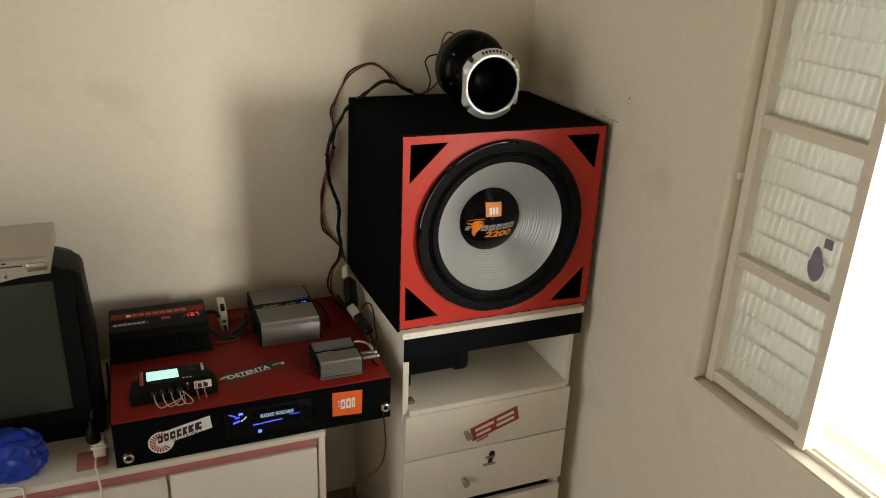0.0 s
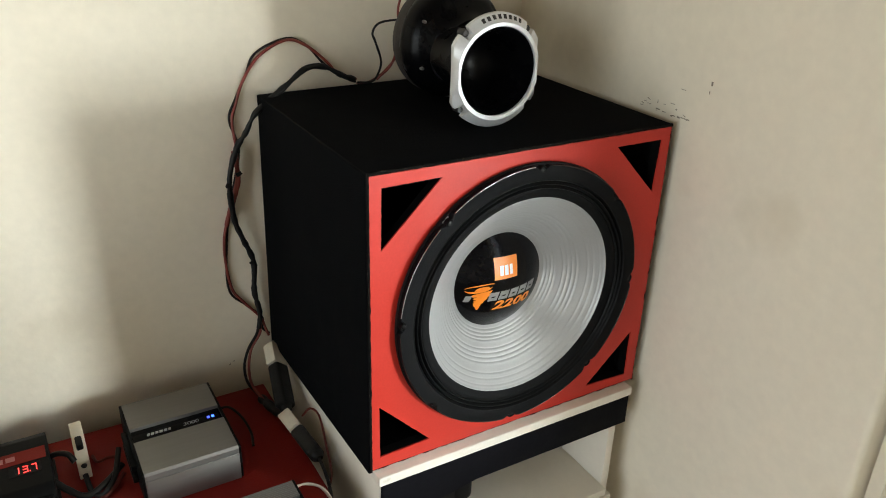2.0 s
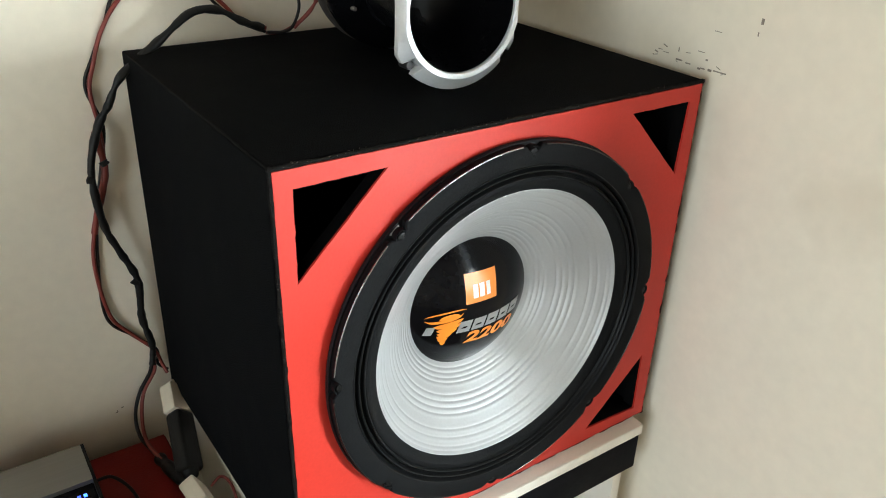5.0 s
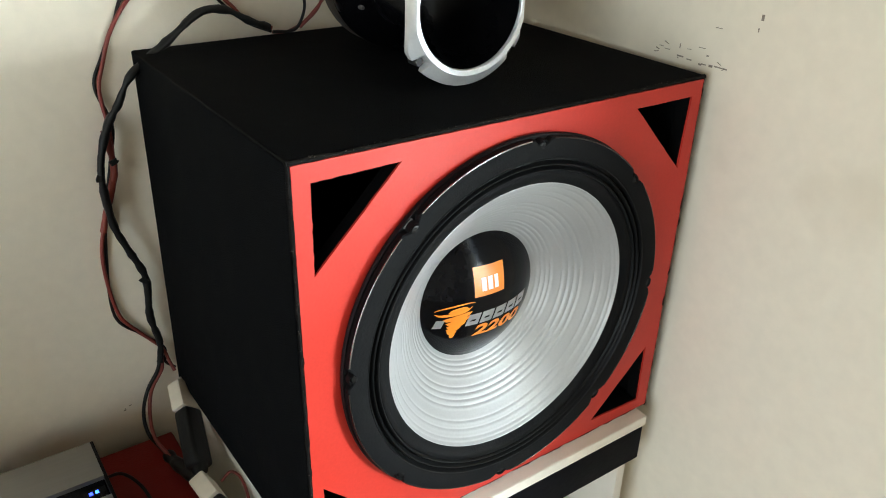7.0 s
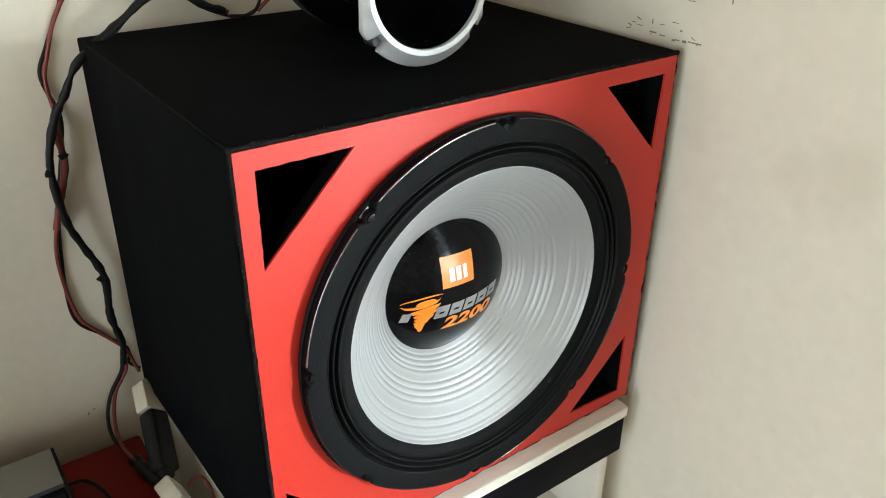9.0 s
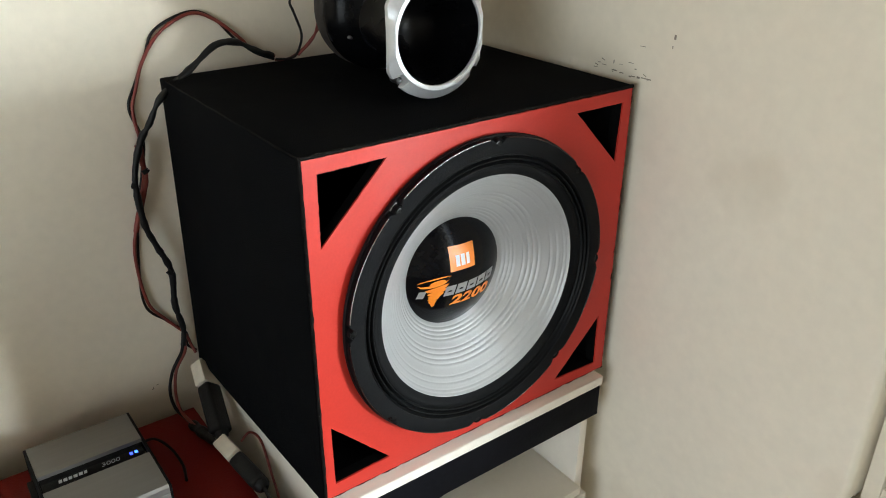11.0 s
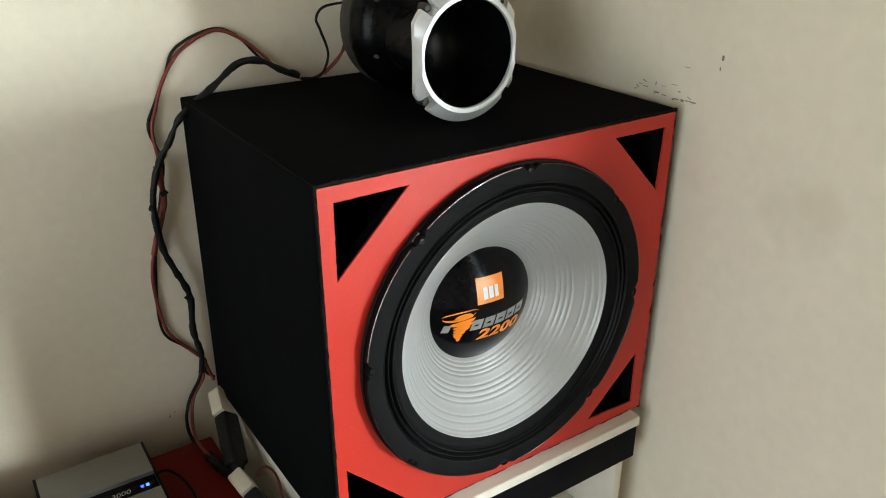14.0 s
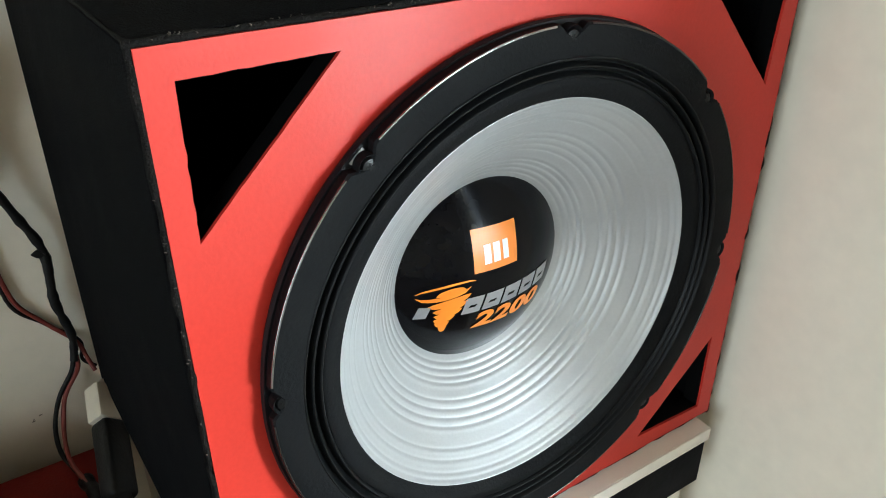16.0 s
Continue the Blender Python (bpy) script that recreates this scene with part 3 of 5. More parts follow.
def woofer():
    w = thing("woofer", (SX, BYF, SZ), "large silver-coned woofer with black rim bolted into the red front", "woofer")
    part("basket_rim", lathe(SX, SZ, [(0.184, -0.4110), (0.2035, -0.4110), (0.2045, -0.4140), (0.2035, -0.4165), (0.184, -0.4165)], 128, True), RIM, w, "thin black steel rim")
    # rubber gasket, notched at each bolt
    b = bmesh.new()
    seg = 288
    rows = []
    for i in range(seg):
        a = 360 * i / seg
        near = min(abs((a - q + 180) % 360 - 180) for q in BOLTS)
        ro = 0.2020 if near > 2.3 else 0.1950 if near < 1.5 else 0.198
        rows.append([b.verts.new((SX + r * math.cos(radians(a)), y, SZ + r * math.sin(radians(a)))) for r, y in ((0.1815, -0.4166), (ro, -0.4166), (ro, -0.4225), (ro - 0.0015, -0.4238), (0.1845, -0.4245), (0.1815, -0.4232))])
    for p, q in zip(rows, rows[1:] + rows[:1]):
        for k in range(6):
            b.faces.new((p[k], p[(k + 1) % 6], q[(k + 1) % 6], q[k]))
    part("gasket", b, GASKET, w, "black rubber gasket with notches", smooth=30)
    # polished lip along the gasket's outer edge, broken at each bolt; brighter metal stands for the highlight
    for q in BOLTS:
        lip = tube([(SX + 0.2014 * math.cos(radians(q + d)), -0.4234, SZ + 0.2014 * math.sin(radians(q + d))) for d in range(4, 42)], 0.0008, 10, 2)
        part("gasket_lip", lip, RIM_HIGHLIGHT if q in (87, 132, 447) else BEAD, w, "steel lip, brighter for the highlight on it" if q in (132, 447) else "glossy black lip", smooth=60)
    # accordion edge: three narrow grooves, then a flat band up to the cone
    prof = []
    for i in range(49):
        f = i / 48
        prof.append((0.1825 - f * 0.0150, -0.4212 - 0.0030 * math.sin(f * math.pi * 2 * 2.5) + 0.0022 * f))
    part("surround", lathe(SX, SZ, prof, 128), SURROUND, w, "black pleated cloth surround")
    part("cone_edge", lathe(SX, SZ, [(0.1676, -0.4192), (0.1660, -0.4200), (0.1610, -0.4188), (0.1560, -0.4165), (0.1528, -0.4146)], 128), GASKET, w, "flat matt black band round the cone", smooth=60)
    # ribbed cone
    prof = [(0.1545, -0.4125), (0.1535, -0.4150)]
    heights = [0.5, 0.6, 0.6, 0.7, 0.9, 1.0, 1.0, 0.9, 0.9, 0.9, 0.9, 0.8]
    ribs = [0.1505, 0.1470, 0.1400, 0.1335, 0.1210, 0.1158, 0.1104, 0.1050, 0.0945, 0.0905, 0.0860, 0.0815]
    r = 0.153
    while r > 0.074:
        f = (0.153 - r) / (0.153 - 0.074)
        y = -0.4150 + 0.066 * f ** 0.92
        for q, k in zip(ribs, heights):
            d = (r - q) / 0.0010
            y += 0.00050 * k * math.exp(-d * d) if abs(d) < 4 else 0
            d = (r - q - 0.0022) / 0.0013
            y -= 0.00022 * k * math.exp(-d * d) if abs(d) < 4 else 0
        prof.append((r, y))
        r -= 0.0004
    part("cone", lathe(SX, SZ, prof, 128), SILVER_CONE, w, "silver ribbed cone", smooth=80)
    # dust cap
    R, top = 0.0775, -0.376
    Rs = (R * R + 0.026 ** 2) / (2 * 0.026)
    prof = [(R * math.sin(math.pi / 2 * i / 24), 0) for i in range(25)]
    prof = [(q, top + Rs - math.sqrt(Rs * Rs - q * q)) for q, _ in prof] + [(R + 0.0015, top + 0.027), (R + 0.001, top + 0.032)]
    cap = part("dust_cap", lathe(SX, SZ, prof, 96), CAP, w, "glossy black domed cap with orange print", smooth=80)

    def on_cap(outline, n=6):
        """A four-sided print laid on the dome."""
        b = bmesh.new()
        p0, p1, p2, p3 = [Vector(q) for q in outline]
        g = []
        for i in range(n + 1):
            row = []
            for j in range(n + 1):
                q = (p0.lerp(p1, i / n)).lerp(p3.lerp(p2, i / n), j / n)
                rr = q.length_squared
                row.append(b.verts.new((SX + q.x, top + Rs - math.sqrt(max(1e-9, Rs * Rs - rr)) - 0.0005, SZ + q.y)))
            g.append(row)
        for i in range(n):
            for j in range(n):
                b.faces.new((g[i][j], g[i + 1][j], g[i + 1][j + 1], g[i][j + 1]))
        return b

    bdg = part("badge", on_cap([(-0.0215, 0.0140), (0.0175, 0.0135), (0.0190, 0.0460), (-0.0210, 0.0470)]), ORANGE, cap, "square orange badge", smooth=60)
    return w, cap, on_cap


woof, cap, on_cap = woofer()


def cap_print(name, outline, m, label=""):
    b = on_cap(outline)
    b.transform(Matrix.Translation((0, -0.0003 if name == "badge_bar" else 0, 0)))
    o = obj(name, b, m, 60)
    o.parent = cap
    if label:
        o["label"] = label


def cap_slot(u, v, w, h):
    b = on_cap([(u, v), (u + w, v), (u + w + 0.002, v + h), (u + 0.002, v + h)], 2)
    b.transform(Matrix.Translation((0, -0.0003, 0)))
    o = obj("bar_slot", b, CAP, 60)
    o.parent = cap


# pale bars on the badge, swirl and slanted bars below it
for u, w in ((-0.0125, 0.0060), (-0.0045, 0.0062), (0.0042, 0.0052)):
    cap_print("badge_bar", [(u, 0.0195), (u + w, 0.0195), (u + w, 0.0345), (u, 0.0345)], WHITE_PRINT)


def cap_crescent(u, v, half, up, down, tilt, m=ORANGE):
    """A curved stroke on the dome: its upper edge bulges by up, its lower edge hangs by down."""
    u, v, half, up, down, tilt = -0.0425 + (u + 0.030) * 0.85, v * 0.90 + 0.0050, half * 0.85, up * 0.9, down * 0.9, tilt * 0.85
    n = 10
    b = bmesh.new()
    rows = []
    for i in range(n + 1):
        f = 2 * i / n - 1
        k = math.sqrt(max(0.0, 1 - f * f))
        row = []
        for e in (up * k + 0.0003, (up - down) / 2 * k, -down * k - 0.0003):
            p, q = u + half * f, v + e + tilt * f
            row.append(b.verts.new((SX + p, -0.376 + CAP_R - math.sqrt(CAP_R ** 2 - p * p - q * q) - 0.0005, SZ + q)))
        rows.append(row)
    for p, q in zip(rows, rows[1:]):
        for k in range(2):
            b.faces.new((p[k], q[k], q[k + 1], p[k + 1]))
    obj("swirl", b, m, 60).parent = cap


CAP_R = (0.0775 ** 2 + 0.026 ** 2) / 0.052
# funnel-shaped swirl: an open ring on top, curved strokes narrowing below it
cap_crescent(-0.030, 0.0010, 0.0255, 0.0030, -0.0016, 0.0035)
cap_crescent(-0.032, -0.0030, 0.0235, -0.0034, 0.0065, 0.0030)
cap_crescent(-0.026, -0.0040, 0.0130, 0.0042, 0.0010, 0.0020)
for u, v, half, down, tilt in ((-0.0270, -0.0110, 0.0185, 0.0052, 0.0042), (-0.0265, -0.0170, 0.0150, 0.0048, 0.0040), (-0.0285, -0.0228, 0.0120, 0.0044, 0.0030),
                               (-0.0315, -0.0282, 0.0090, 0.0040, 0.0020), (-0.0330, -0.0332, 0.0062, 0.0046, 0.0004), (-0.0322, -0.0372, 0.0036, 0.0062, -0.0004)):
    cap_crescent(u, v, half, 0.0012, down, tilt)
# slanted pale bars and orange bars beside it
for x, w, v, h in ((-0.0655, 0.0085, -0.0190, 0.0105),):
    cap_print("slanted_bar", [(x, v), (x + w, v), (x + w + h * 0.33, v + h), (x + h * 0.33, v + h)], DULL_PRINT)
x = -0.0315
for w in (0.0150, 0.0158, 0.0160, 0.0160, 0.0160):
    cap_print("slanted_bar", [(x, -0.0200), (x + w, -0.0200), (x + w + 0.004, -0.0055), (x + 0.004, -0.0055)], DULL_PRINT)
    cap_slot(x + 0.0052, -0.0145, w - 0.0095, 0.0022)
    x += w + 0.0020


def lettering(name, body, size, m, parent, place, wide=1.0, shear=0.0, space=1.0, bold=0.0):
    """Flat letters in the built-in font, each point put where place(u, v) says."""
    t = bpy.data.curves.new(name, "FONT")
    t.body, t.size, t.shear, t.space_character, t.offset = body, size, shear, space, bold
    tmp = new(name, t)
    me = bpy.data.meshes.new_from_object(tmp.evaluated_get(bpy.context.evaluated_depsgraph_get()))
    bpy.data.objects.remove(tmp)
    for v in me.vertices:
        v.co = place(v.co.x * wide, v.co.y)
    me.materials.clear()
    me.materials.append(m)
    o = new(name, me)
    if parent.parent is None:
        return under(o, parent)
    o.parent = parent
    return o


def dome(u, v):
    return Vector((SX + u, -0.376 + CAP_R - math.sqrt(CAP_R ** 2 - u * u - v * v) - 0.0008, SZ + v))


lettering("orange_number", "2200", 0.0205, ORANGE, cap, lambda u, v: dome(-0.0205 + u, -0.0362 - 0.03 * u + v), 1.58, 0.2, 1.06, 0.0009)

# bare metal of one basket tab shows in its notch
for a in (132,):
    c, s = math.cos(radians(a)), math.sin(radians(a))
    q = [(SX + r * c - d * s, SZ + r * s + d * c) for r, d in ((0.1955, -0.0045), (0.2015, -0.0058), (0.2015, 0.0058), (0.1955, 0.0045))]
    part("basket_tab", prism(q, -0.4172, -0.4164, "y", 0), STEEL_BARE, woof, "bare metal tab of the basket", 0)

# bolts of the woofer
bolt = bmesh.new()
lathe(0, 0, [(0, -0.0030), (0.0022, -0.0030), (0.0046, -0.0026), (0.0056, -0.0012), (0.0058, 0.0), (0, 0)], 20, bm=bolt)
box(-0.0006, 0.0006, -0.0034, -0.0028, -0.0026, 0.0026, 0, bm=bolt)
box(-0.0026, 0.0026, -0.0034, -0.0028, -0.0006, 0.0006, 0, bm=bolt)
bolt_me = obj("bolt", bolt, STEEL_BLACK, 40)
for k, a in enumerate(BOLTS):
    o = bolt_me if k == 0 else new("bolt", bolt_me.data)
    o.location = (SX + 0.1935 * math.cos(radians(a)), -0.4205, SZ + 0.1935 * math.sin(radians(a)))
    o.rotation_euler = (0, radians(17 * k), 0)
    under(o, woof)
    c = part("bolt_seat", lathe(o.location.x, o.location.z, [(0.0058, -0.4200), (0.0062, -0.4225), (0.0076, -0.4240), (0.0080, -0.4225), (0.0080, -0.4170)], 20), GASKET, woof)


# ---------------------------------------------------------------- horn tweeter on the box
def tweeter():
    hx, hz, R = -0.261, 1.1615, 0.0785
    mx, mz = -0.232, 1.1700
    h = thing("horn_tweeter", (-0.255, -0.22, BZ1), "black horn tweeter with a silver ring lying on the speaker box", "tweeter")
    part("magnet", lathe(mx, mz, [(0, -0.075), (0.060, -0.075), (0.068, -0.080), (0.068, -0.092), (0.083, -0.103), (0.0865, -0.108), (0.0870, -0.126), (0.085, -0.132), (0, -0.132)], 72), MAGNET, h, "dark ferrite magnet")
    part("driver_cover", lathe(mx, mz, [(0.084, -0.128), (0.0872, -0.132), (0.0870, -0.142), (0.0845, -0.152), (0.079, -0.162), (0.068, -0.170), (0.056, -0.176), (0.047, -0.184), (0.042, -0.20)], 72), HORN_BLACK, h, "glossy black rounded driver cover", smooth=60)
    prof = [(0.040, -0.195), (0.042, -0.225), (0.050, -0.262), (0.060, -0.290), (0.065, -0.304), (0.0625, -0.3140), (0.0608, -0.3135), (0.055, -0.286), (0.045, -0.255), (0.030, -0.235), (0.0, -0.23)]
    part("horn", lathe(hx, hz, prof, 72), HORN_BLACK, h, "black flared horn", smooth=60)
    # cast ring with notches and three flats
    b = bmesh.new()
    seg, rows = 240, []
    holes = (47, 133, 222, 317)
    for i in range(seg):
        a = 360 * i / seg
        near = min(abs((a - q + 180) % 360 - 180) for q in holes)
        flat = min(abs((a - q + 180) % 360 - 180) for q in (0, 180))
        ro = min(R, 0.0676 / math.cos(radians(flat)) + 0.0010 * (flat / 29) ** 2) if flat < 60 else R
        ri = 0.0608
        lip = min(0.0672, ro - 0.003)
        if near < 4.6:
            ro = 0.0690
        rows.append([b.verts.new((hx + r * math.cos(radians(a)), y, hz + r * math.sin(radians(a)))) for r, y in ((ri, -0.302), (ro, -0.3020), (ro, -0.3085), (lip + 0.0006, -0.3160), (lip - 0.0006, -0.3178), (ri + 0.0008, -0.3178), (ri, -0.3165))])
    for p, q in zip(rows, rows[1:] + rows[:1]):
        for k in range(7):
            b.faces.new((p[k], p[(k + 1) % 7], q[(k + 1) % 7], q[k]))
    ring = part("front_ring", b, CAST, h, "silver cast ring with bolt notches", smooth=30)
    for a in holes:
        o = obj("ring_bolt", lathe(hx + 0.0728 * math.cos(radians(a)), hz + 0.0728 * math.sin(radians(a)), [(0, -0.3075), (0.0040, -0.3075), (0.0050, -0.306), (0.0050, -0.293), (0, -0.293)], 16), BLACK_PRINT, 40)
        o.parent = ring
    # plain bars along the top of the ring
    bars = None
    for k in range(8):
        a = 111 - 6.7 * k
        c, s = math.cos(radians(a)), math.sin(radians(a))
        pts = [(hx + r * c - d * s, hz + r * s + d * c) for r, d in ((0.0708, -0.0026), (0.0708, 0.0021), (0.0762, 0.0023), (0.0762, -0.0028))]
        b2 = bmesh.new()
        vs = [b2.verts.new((u, (-0.3140 if q in (0, 1) else -0.3102) - 0.0007, v)) for q, (u, v) in enumerate(pts)]
        b2.faces.new(vs)
        bars = join(bars, b2)
    o = obj("print_bars", bars, BLACK_PRINT, 0)
    o.parent = ring
    # bolts on the driver cover
    for a, rr in ((150, 0.074), (205, 0.074), (30, 0.074)):
        part("cover_bolt", lathe(mx + rr * math.cos(radians(a)), mz + rr * math.sin(radians(a)), [(0, -0.172), (0.0022, -0.171), (0.0026, -0.160), (0, -0.160)], 10), ALU, h, "small bright bolt")
    return h


tweeter()


# ---------------------------------------------------------------- television bench
DT = 0.4385                      # its top


def bench():
    d = thing("tv_bench", (-1.3, -0.25, FZ), "white laminate bench with pink edging and white doors", "bench")
    x0, x1, yf, yb = -2.05, -0.688, -0.458, 0.017
    part("top", box(x0, x1, yf - 0.004, yb, DT - 0.014, DT, 0.0015), LAMINATE, d)
    part("edge_strip", box(x0 + 0.002, x1 - 0.018, yf - 0.002, yf + 0.010, DT - 0.034, DT - 0.0145, 0.001), PINK, d, "faded pink edging strip")
    for xs in (x1 - 0.016, -1.58, x0 + 0.001):
        part("side_panel", box(xs, xs + 0.015, yf, yb, FZ, DT - 0.0145, 0.001), LAMINATE, d)
    part("side_edge", box(x1 - 0.0008, x1 + 0.0012, yf + 0.002, yf + 0.022, FZ + 0.01, DT - 0.02, 0.0004), PINK, d, "pink worn edge with nail holes")
    for k in range(12):
        part("nail_hole", lathe(0, 0, [(0, -0.0006), (0.002, -0.0006), (0.002, 0.0006), (0, 0.0006)], 8), BLACK_PRINT, d).matrix_basis = pose(x1 + 0.0012, yf + 0.010, 0.42 - 0.033 * k, 0, 0, 90)
    part("back_panel", box(x0 + 0.016, x1 - 0.017, yb - 0.006, yb - 0.001, FZ + 0.04, DT - 0.015, 0), LAMINATE, d)
    for a, b in ((-1.020, -0.7085), (-1.300, -1.026), (-1.575, -1.306)):
        part("door", box(a, b, yf - 0.006, yf + 0.009, FZ + 0.05, DT - 0.038, 0.0015), LAMINATE, d, "plain white door")
    part("divider", box(-1.031, -1.016, yf + 0.010, yb - 0.01, FZ + 0.04, DT - 0.015, 0.001), LAMINATE, d)
    part("plinth", box(x0 + 0.02, x1 - 0.02, yf + 0.02, yf + 0.035, FZ, FZ + 0.045, 0.001), LAMINATE, d)
    return d


bench()

# ---------------------------------------------------------------- equipment console
KX0, KX1, KYF, KYB, KT = -1.117, -0.535, -0.455, -0.012, 0.546


def console():
    c = thing("equipment_console", (-0.83, -0.25, DT), "low console with red vinyl top and black front on the bench", "console")
    part("body", box(KX0, KX1, KYF, KYB, DT + 0.0005, KT - 0.003, 0.0015), CARPET, c, "black covered console body")
    part("top_cover", box(KX0 + 0.0015, KX1 - 0.0015, KYF + 0.001, KYB, KT - 0.0032, KT, 0.001), RED_SHADED, c, "red vinyl top, darkened for the shade on it")
    f = KYF
    # car radio let into the front
    r = part("radio", box(-0.905, -0.722, f - 0.006, f + 0.002, 0.4705, 0.541, 0.003), BLACK_PLASTIC, c, "black car radio with a blue display")
    part("display", box(-0.846, -0.752, f - 0.0066, f - 0.0058, 0.496, 0.534, 0.0004), CAP, r, "dark glossy display window")
    part("volume_knob", lathe(-0.735, 0.511, [(0, -0.018 + f), (0.010, -0.018 + f), (0.012, -0.015 + f), (0.0125, -0.006 + f)], 24), BLACK_PLASTIC, r)
    part("meter_line", prism(slab(-0.848, 0.4985, 0.062, 0.0022, 0, 3, -0.82, 0.5), f - 0.0066, f - 0.0071), VFD_BLUE, r, "lit blue line")
    part("lit_bars", letters_row(5, -0.770, 0.506, 0.004, 0.0016, 0.0015, 0, 3, -0.8, 0.51, f - 0.0066, f - 0.0071), VFD_BLUE, r)
    for u, v, w, h, t in ((-0.897, 0.532, 0.016, 0.0025, -28), (-0.884, 0.520, 0.010, 0.003, 10), (-0.876, 0.528, 0.008, 0.004, 0), (-0.866, 0.515, 0.008, 0.0022, 40), (-0.866, 0.528, 0.010, 0.0022, 150), (-0.888, 0.508, 0.014, 0.004, 15), (-0.872, 0.512, 0.004, 0.003, 0)):
        part("lit_mark", prism(slab(u, v, w, h, 0.001, t, u, v), f - 0.0061, f - 0.0066), VFD_BLUE if w > 0.009 else VFD, r)
    part("blue_lamp", lathe(-0.834, 0.4795, [(0, f - 0.0075), (0.0035, f - 0.0072), (0.0045, f - 0.006)], 16), LED_BLUE, r, "glowing blue button")
    part("key", prism([(-0.825, 0.472), (-0.812, 0.470), (-0.808, 0.462), (-0.811, 0.461), (-0.816, 0.467)], f - 0.012, f - 0.006, "y", 0.001), BLACK_PLASTIC, r)
    t = bpy.data.curves.new("display_text", "FONT")
    t.body, t.size, t.space_character, t.shear = "REDES SOCIAIS", 0.0105, 1.15, 0.15
    tmp = new("display_text", t)
    dg = bpy.context.evaluated_depsgraph_get()
    me = bpy.data.meshes.new_from_object(tmp.evaluated_get(dg))
    bpy.data.objects.remove(tmp)
    me.transform(pose(-0.832, f - 0.0071, 0.513, 90, 0, 0) @ Matrix.Diagonal((0.88, 1.15, 1, 1)))
    me.materials.clear()
    me.materials.append(VFD)
    o = new("display_text", me)
    o.parent = r
    # sockets at both ends of the front
    for x, z in ((-1.096, 0.473), (-0.554, 0.480)):
        s = part("jack_socket", lathe(x, z, [(0.0045, f - 0.0095), (0.008, f - 0.0105), (0.0105, f - 0.009), (0.0125, f - 0.004), (0.014, f - 0.001), (0.014, f + 0.001)], 28), CHROME, c, "round chrome socket")
        part("socket_hole", lathe(x, z, [(0, f - 0.006), (0.0050, f - 0.0062), (0.0052, f - 0.009)], 20), BLACK_PLASTIC, s)
    return c


for o in console().children:
    if o.name.startswith(("radio", "jack_socket")):
        o.location += Vector((0.004, 0, -0.0095))
f = KYF
lab = thing("orange_label", (-0.64, f, 0.50), "orange-red square label with pale bars on the console front", "sticker")
part("backing", prism([(-0.673, 0.477), (-0.606, 0.472), (-0.605, 0.533), (-0.673, 0.537)], f, f - 0.0006), ORANGE_RED, lab)
for u, w in ((-0.655, 0.010), (-0.643, 0.011), (-0.630, 0.008)):
    part("bar", prism(slab(u, 0.4925, w, 0.0245, 0.0005), f - 0.0006, f - 0.001), WHITE_PRINT, lab)
    part("gap", prism(slab(u + 0.0035, 0.499, w - 0.0065, 0.011, 0.0005), f - 0.001, f - 0.0013), ORANGE_RED, lab)
for z in (0.5125, 0.508, 0.5):
    part("tick", prism(slab(-0.6605, z, 0.0035, 0.0025), f - 0.0006, f - 0.001), WHITE_PRINT, lab)

badge = thing("round_badge_sticker", (-1.0, f, 0.50), "white sticker with a red rayed disc and dark slanted bars", "sticker")
part("backing", prism(arc(-1.034, 0.4915, 0.0255, 0, 350, 30), f, f - 0.0005), WHITE_PRINT, badge)
part("backing", prism(slab(-1.034, 0.484, 0.103, 0.030, 0.003, 12, -1.034, 0.49), f - 0.0001, f - 0.00055), WHITE_PRINT, badge)
for k in range(22):
    a = 360 * k / 22
    if not (-35 < ((a + 180) % 360 - 180) < 60):
        c, s = math.cos(radians(a)), math.sin(radians(a))
        q = [(-1.034 + r * c - d * s, 0.4915 + r * s + d * c) for r, d in ((0.010, -0.0007), (0.010, 0.0007), (0.0225, 0.002), (0.0225, -0.002))]
        part("ray", prism(q, f - 0.0005, f - 0.0009), RED_PRINT, badge)
part("slanted_bars", letters_row(7, -1.040, 0.491, 0.0115, 0.017, 0.0028, 0.004, 12, -1.034, 0.49, f - 0.00055, f - 0.001, seed=4), BLACK_PRINT, badge)
part("bar_slots", letters_row(7, -1.0365, 0.4975, 0.0040, 0.0045, 0.0103, 0.001, 12, -1.034, 0.49, f - 0.0010, f - 0.0013, seed=4), WHITE_PRINT, badge)
def tilted(cu, cv, turn, y):
    c, sn = math.cos(radians(turn)), math.sin(radians(turn))
    return lambda u, v: Vector((cu + c * u - sn * v, y, cv + sn * u + c * v))


lettering("badge_word", "ELECTRONICS", 0.0085, BLACK_PRINT, badge, tilted(-1.0115, 0.4890, 12, f - 0.0010), 1.12)

lab.location += Vector((0.003, 0, -0.0085))
badge.location += Vector((0.006, 0, -0.0085))

